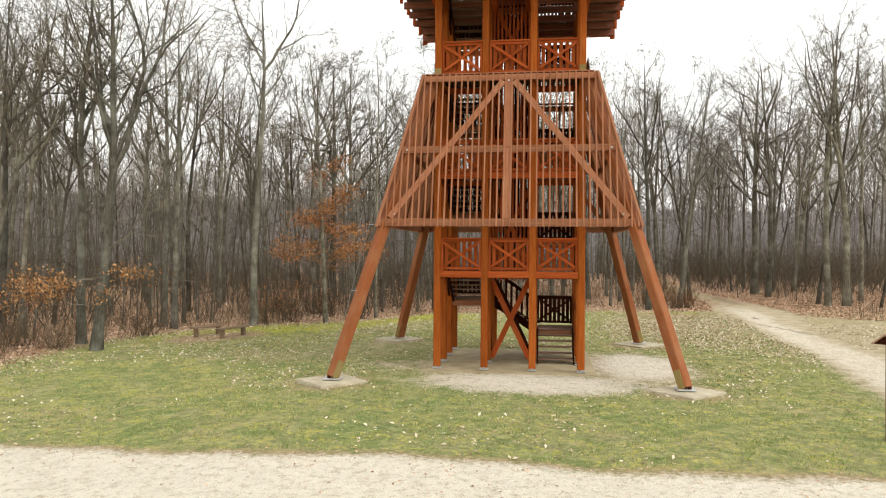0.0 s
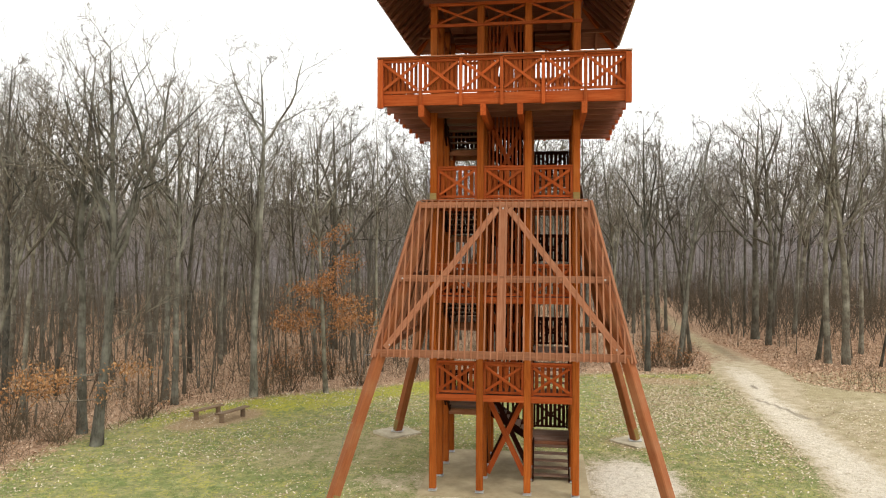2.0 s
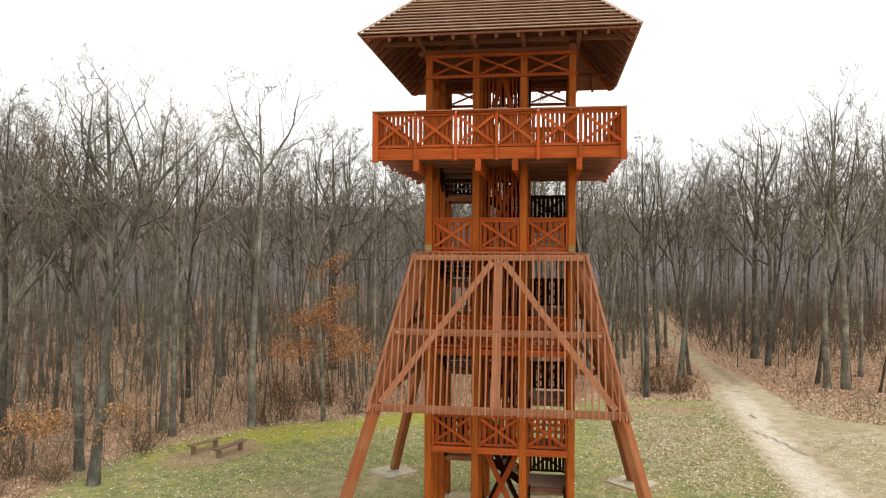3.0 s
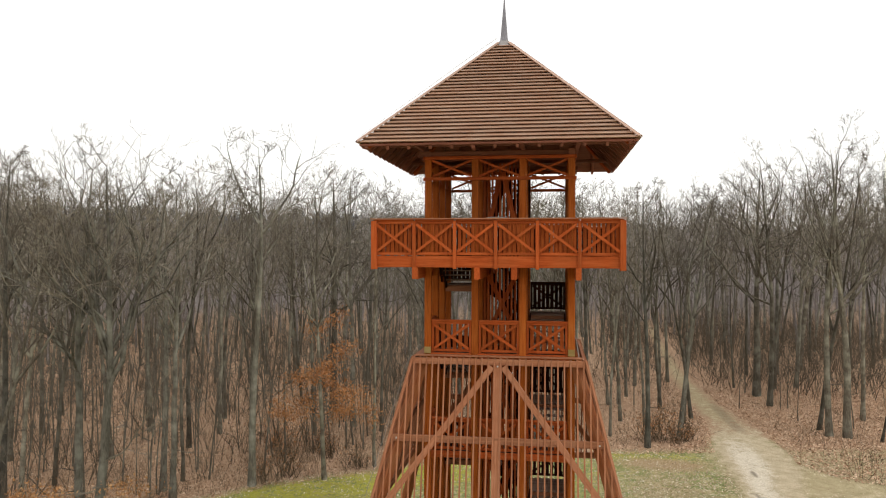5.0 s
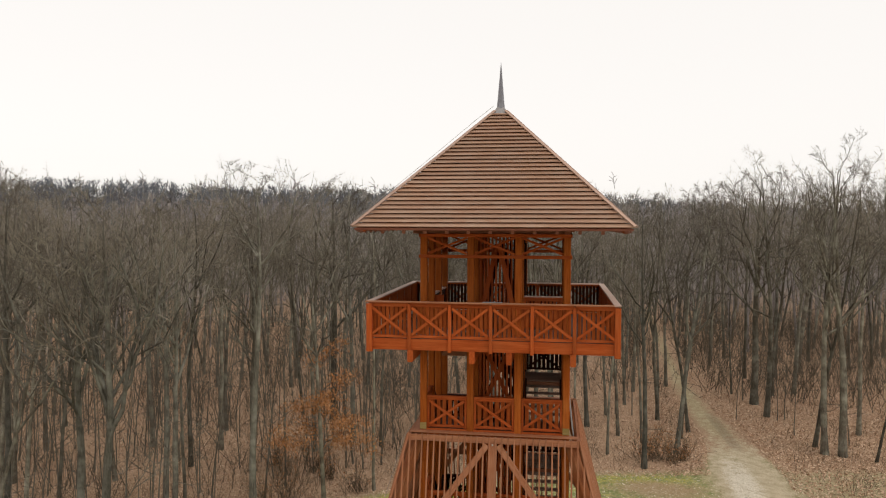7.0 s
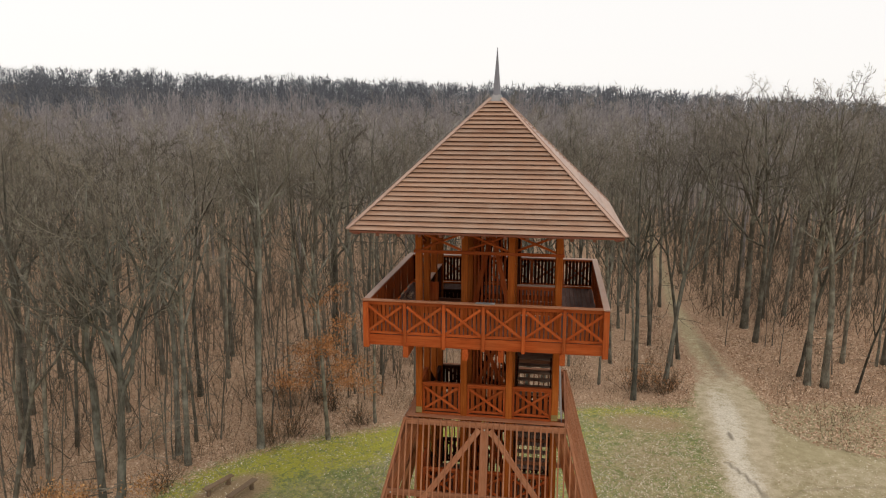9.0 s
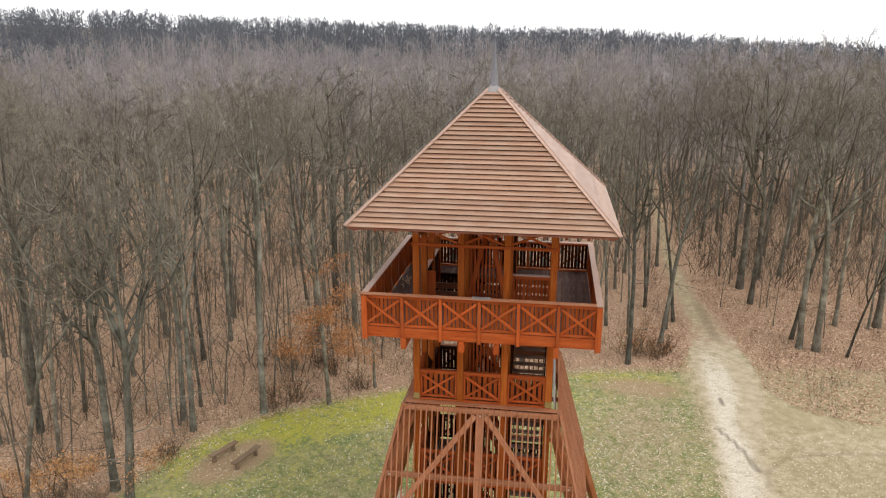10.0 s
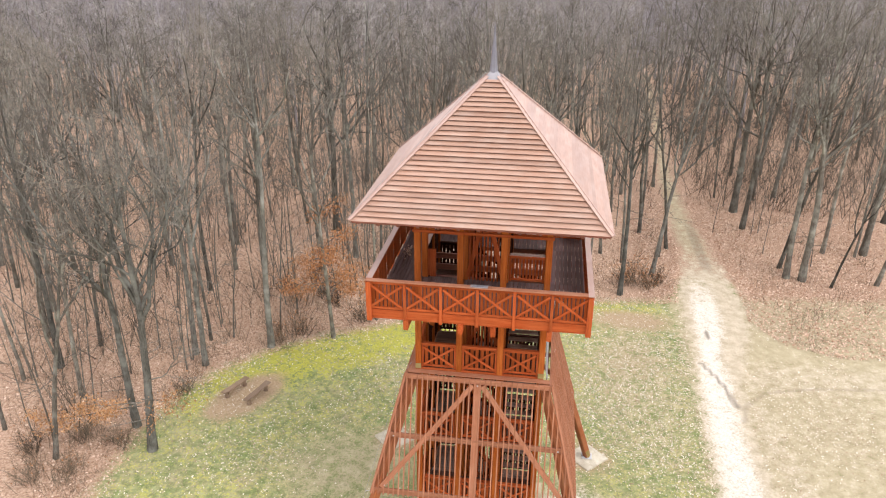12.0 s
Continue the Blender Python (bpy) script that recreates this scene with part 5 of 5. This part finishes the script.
# ---- withered leaves that still hang on the oaks ----
def leafy_branches(parent, seed, spots, mat, name="withered_branch"):
    """Low boughs with rusty leaves: each spot is root, tip and how many leaves."""
    g, r_ = random.Random(seed), np.random.default_rng(seed)
    for root, tip, count in spots:
        root, tip = Vector(root), Vector(tip)
        verts, faces = [], []
        line = wander(g, root, tip - root, (tip - root).length, 5, 0.08, 0.02)
        tube(verts, faces, line, [0.03, 0.025, 0.02, 0.015, 0.01, 0], 4)
        spray = []
        for _ in range(14):
            o, ax, _ = along_line(line, g.uniform(0.25, 1.0))
            e = o + sideways(g, ax, 0.8, 0.8) * g.uniform(0.3, 1.1)
            e.z = o.z + (e.z - o.z) * 0.7
            tube(verts, faces, [o, e], [0.008, 0], 3)
            spray.append((o, e))
        bough = part(name, from_lists(name, verts, faces), TWIG, parent)
        pts = np.array([list(o.lerp(e, g.uniform(0.3, 1.1)) + Vector((g.gauss(0, 0.22), g.gauss(0, 0.22), g.gauss(0, 0.14)))) for o, e in (g.choice(spray) for _ in range(int(count * 1.9)))])
        v, t = leaf_cloud(pts[:, 0], pts[:, 1], pts[:, 2], 0.13, r_, 0.9)
        part("foliage", tri_mesh("foliage", v, t), mat, bough, "withered brown oak leaves")


def shrub(x, y, tall, seed, leaves, label):
    z = float(height(x, y))
    base = thing("shrub", label, "shrub", "edge shrubs", pose(x, y, z))
    g, r_ = random.Random(seed), np.random.default_rng(seed)
    verts, faces, ends = [], [], []
    for _ in range(38):
        start = Vector((x + g.gauss(0, 0.3), y + g.gauss(0, 0.3), z - 0.05))
        pts = wander(g, start, Vector((g.gauss(0, 0.4), g.gauss(0, 0.4), 1)), tall * g.uniform(0.6, 1.1), 4, 0.14, 0.0)
        tube(verts, faces, pts, [0.014, 0.012, 0.009, 0.006, 0], 3)
        for _ in range(9):
            o, ax, _ = along_line(pts, g.uniform(0.2, 0.95))
            e = o + sideways(g, ax, 0.7, 0.7) * g.uniform(0.2, 0.6)
            tube(verts, faces, [o, e], [0.006, 0], 3)
            ends.append(o.lerp(e, g.uniform(0.4, 1)))
    part("twiggy_body", from_lists("twiggy_body", verts, faces), BRUSH, base)
    pts = np.array([list(g.choice(ends) + Vector((g.gauss(0, 0.1), g.gauss(0, 0.1), g.gauss(0, 0.1)))) for _ in range(leaves)])
    v, t = leaf_cloud(pts[:, 0], pts[:, 1], pts[:, 2], 0.11, r_, 0.9)
    part("foliage", tri_mesh("foliage", v, t), RUST, base, "rusty withered leaves")


leafy_branches(edge_oak, 3, [((-16.7, 2.5, 2.2), (-21.4, 1.2, 1.75), 480), ((-16.7, 2.5, 2.4), (-19.2, 1.5, 2.0), 330), ((-16.6, 2.5, 2.6), (-14.7, 2.3, 3.0), 130), ((-16.6, 2.5, 2.0), (-16.0, 2.0, 1.9), 40)], TANLEAF)
rust_oak = tree(NEAR_KINDS, 2, -10.7, 14.2, 0.88, 40, (0, 0), "slender oak keeping rusty leaves on its lower boughs")
g = random.Random(44)
boughs = []
for k in range(19):
    z = 2.4 + 5.2 * (k / 18) ** 1.3
    a, far = g.uniform(0, 2 * math.pi), g.uniform(1.3, 2.9) * (1.1 - 0.09 * z)
    boughs.append(((-10.7, 14.2, z), (-10.7 + math.cos(a) * far, 14.2 + math.sin(a) * far, z + g.uniform(0.0, 1.3)), int(g.uniform(70, 190))))
boughs += [((-10.7, 14.2, 3.6), (-8.2, 12.8, 3.9), 330), ((-10.7, 14.2, 4.2), (-8.8, 12.6, 4.9), 230), ((-10.7, 14.2, 3.2), (-13.0, 13.0, 3.4), 240)]
leafy_branches(rust_oak, 4, boughs, RUST)
for x, y, tall, seed, leaves in ((7.7, 23.7, 2.2, 1, 260), (8.5, 24.3, 2.4, 10, 300), (9.4, 23.6, 2.0, 2, 160), (10.2, 24.3, 1.8, 11, 90), (-12.8, 14.2, 2.4, 3, 140), (-13.8, 13.2, 2.0, 4, 90), (-18.4, 2.6, 1.3, 5, 20), (-21.2, -0.4, 1.4, 6, 25), (-9.4, 16.4, 1.7, 7, 60), (-14.4, 18.4, 2.6, 12, 300), (-13.1, 19.6, 2.4, 13, 260), (-15.9, 20.0, 2.2, 14, 200), (-11.9, 18.2, 1.8, 15, 150), (-19.6, 0.2, 1.3, 16, 40), (-22.3, 1.4, 1.5, 17, 40), (-17.3, 7.2, 1.5, 8, 50), (-20.2, 2.8, 1.5, 9, 20)):
    shrub(x, y, tall, seed, leaves, "leggy shrub with rusty leaves at the woods' edge")


# ---- benches ----
def bench(x0, y0, x1, y1):
    mid, long_ = ((x0 + x1) / 2, (y0 + y1) / 2), math.hypot(x1 - x0, y1 - y0)
    z = float(height(*mid))
    at = pose(mid[0], mid[1], z, 0, 0, math.degrees(math.atan2(y1 - y0, x1 - x0)))
    base = thing("bench", "weathered plank bench on two stump legs", "bench", "rustic benches", at)
    g = random.Random(int(x0 * 10))
    n = 9
    verts, faces = [], []
    for k in range(n):
        x = (k / (n - 1) - 0.5) * long_
        w = 0.17 + g.uniform(-0.015, 0.015)
        sag = -0.015 * math.sin(math.pi * k / (n - 1))
        verts += [(x, -w, 0.39 + sag), (x, w, 0.39 + sag), (x, w - 0.015, 0.455 + sag), (x, -w + 0.015, 0.455 + sag)]
    for k in range(n - 1):
        for j in range(4):
            a, b = k * 4 + j, k * 4 + (j + 1) % 4
            faces.append((b, a, a + 4, b + 4))
    faces += [(0, 1, 2, 3), tuple(n * 4 - 1 - j for j in range(4))]
    part("seat", from_lists("seat", verts, faces), GREYWOOD, base, m=at)
    for s in (-1, 1):
        bm = bmesh.new()
        bmesh.ops.create_cone(bm, cap_ends=True, segments=9, radius1=0.12, radius2=0.11, depth=0.47)
        part("leg", bm, GREYWOOD, base, m=at @ pose(s * long_ * 0.36, 0, 0.14, 0, 0, g.uniform(0, 90)))


bench(-13.32, 6.45, -12.75, 8.35)
bench(-14.8, 6.95, -14.1, 8.6)


# ---- roofed sign by the lane ----
def sign_post():
    at = pose(7.76, -9.04, float(height(7.76, -9.04)), 0, 0, -45)
    base = thing("sign_post", "weathered brown timber post with a small gabled board roof", "sign", "", at)
    beam("post", (0, 0, -0.2), (0, 0, 1.92), 0.125, 0.125, GREYWOOD, base, up=(0, 1, 0), m=at)
    for s in (-1, 1):
        beam("roof_board", (s * 0.12, -0.24, 1.995), (s * 0.12, 0.24, 1.995), 0.32, 0.028, ROOFING, base, up=(s * 0.64, 0, 0.77), m=at)
    beam("ridge_strip", (0, -0.245, 2.095), (0, 0.245, 2.095), 0.07, 0.02, ROOFING, base, m=at)
    for y in (-0.21, 0.21):
        gable = [(-0.22, y - 0.012, 1.9), (0.22, y - 0.012, 1.9), (0, y - 0.012, 2.075), (-0.22, y + 0.012, 1.9), (0.22, y + 0.012, 1.9), (0, y + 0.012, 2.075)]
        part("gable_board", from_lists("gable_board", gable, [(0, 1, 2), (5, 4, 3), (0, 3, 4, 1), (1, 4, 5, 2), (2, 5, 3, 0)]), DARKWOOD, base, "dark triangular gable board", at)


sign_post()


# ---- lightning conductor ----
def conductor():
    base = thing("lightning_conductor", "thin bare lightning wire held off the tower leg", "wire")
    data = bpy.data.curves.new("conductor_wire", "CURVE")
    data.dimensions, data.bevel_depth, data.bevel_resolution = "3D", 0.006, 1
    for path in ([(-0.22, -0.26, 19.2), (-0.75, -0.8, 18.68), (-2.1, -2.15, 17.28), (-3.2, -3.24, 16.17), (-3.98, -4.0, 15.37)],
                 [(-2.4, -2.36, 9.3), (-2.72, -2.62, 8.85), (-3.95, -3.75, 4.4), (-4.34, -4.2, 2.5), (-4.42, -4.5, 1.9), (-4.95, -4.85, 0.1)]):
        line = data.splines.new("POLY")
        line.points.add(len(path) - 1)
        for q, p in zip(line.points, path):
            q.co = (*p, 1)
    data.materials.append(WIRE)
    wire = new("wire", data)
    PLACE[wire] = Matrix.Identity(4)
    wire.parent = base
    for p, q in (((-3.95, -3.75, 4.4), (-3.6, -3.6, 4.4)), ((-4.34, -4.2, 2.5), (-4.1, -4.1, 2.5))):
        beam("bracket", p, q, 0.012, 0.012, ZINC, base)


conductor()


# ---- small things on the balcony ----
plate_at = pose(0.05, -3.55, 13.11, 0, 0, 0)
info_plate = thing("info_plate", "narrow pale metal panorama plate on the balcony rail", "plate", "", plate_at)
beam("panel", (-0.28, 0, 0.01), (0.28, 0, 0.01), 0.17, 0.012, FLASHING, info_plate, m=plate_at)
for k in range(5):
    beam("text_bar", (-0.22, 0.05 - 0.025 * k, 0.018), (0.2 - 0.05 * (k % 3), 0.05 - 0.025 * k, 0.018), 0.008, 0.003, SHEET, info_plate, m=plate_at)
g_ = np.random.default_rng(9)
v, t = leaf_cloud(g_.normal(-3.15, 0.1, 70), g_.normal(1.1, 0.25, 70), 11.97 + g_.uniform(0, 0.05, 70), 0.1, g_, 0.5)
stuff("leaf_heap", v, t, FALLEN, "small heap of dry leaves on the balcony boards", "leaves")
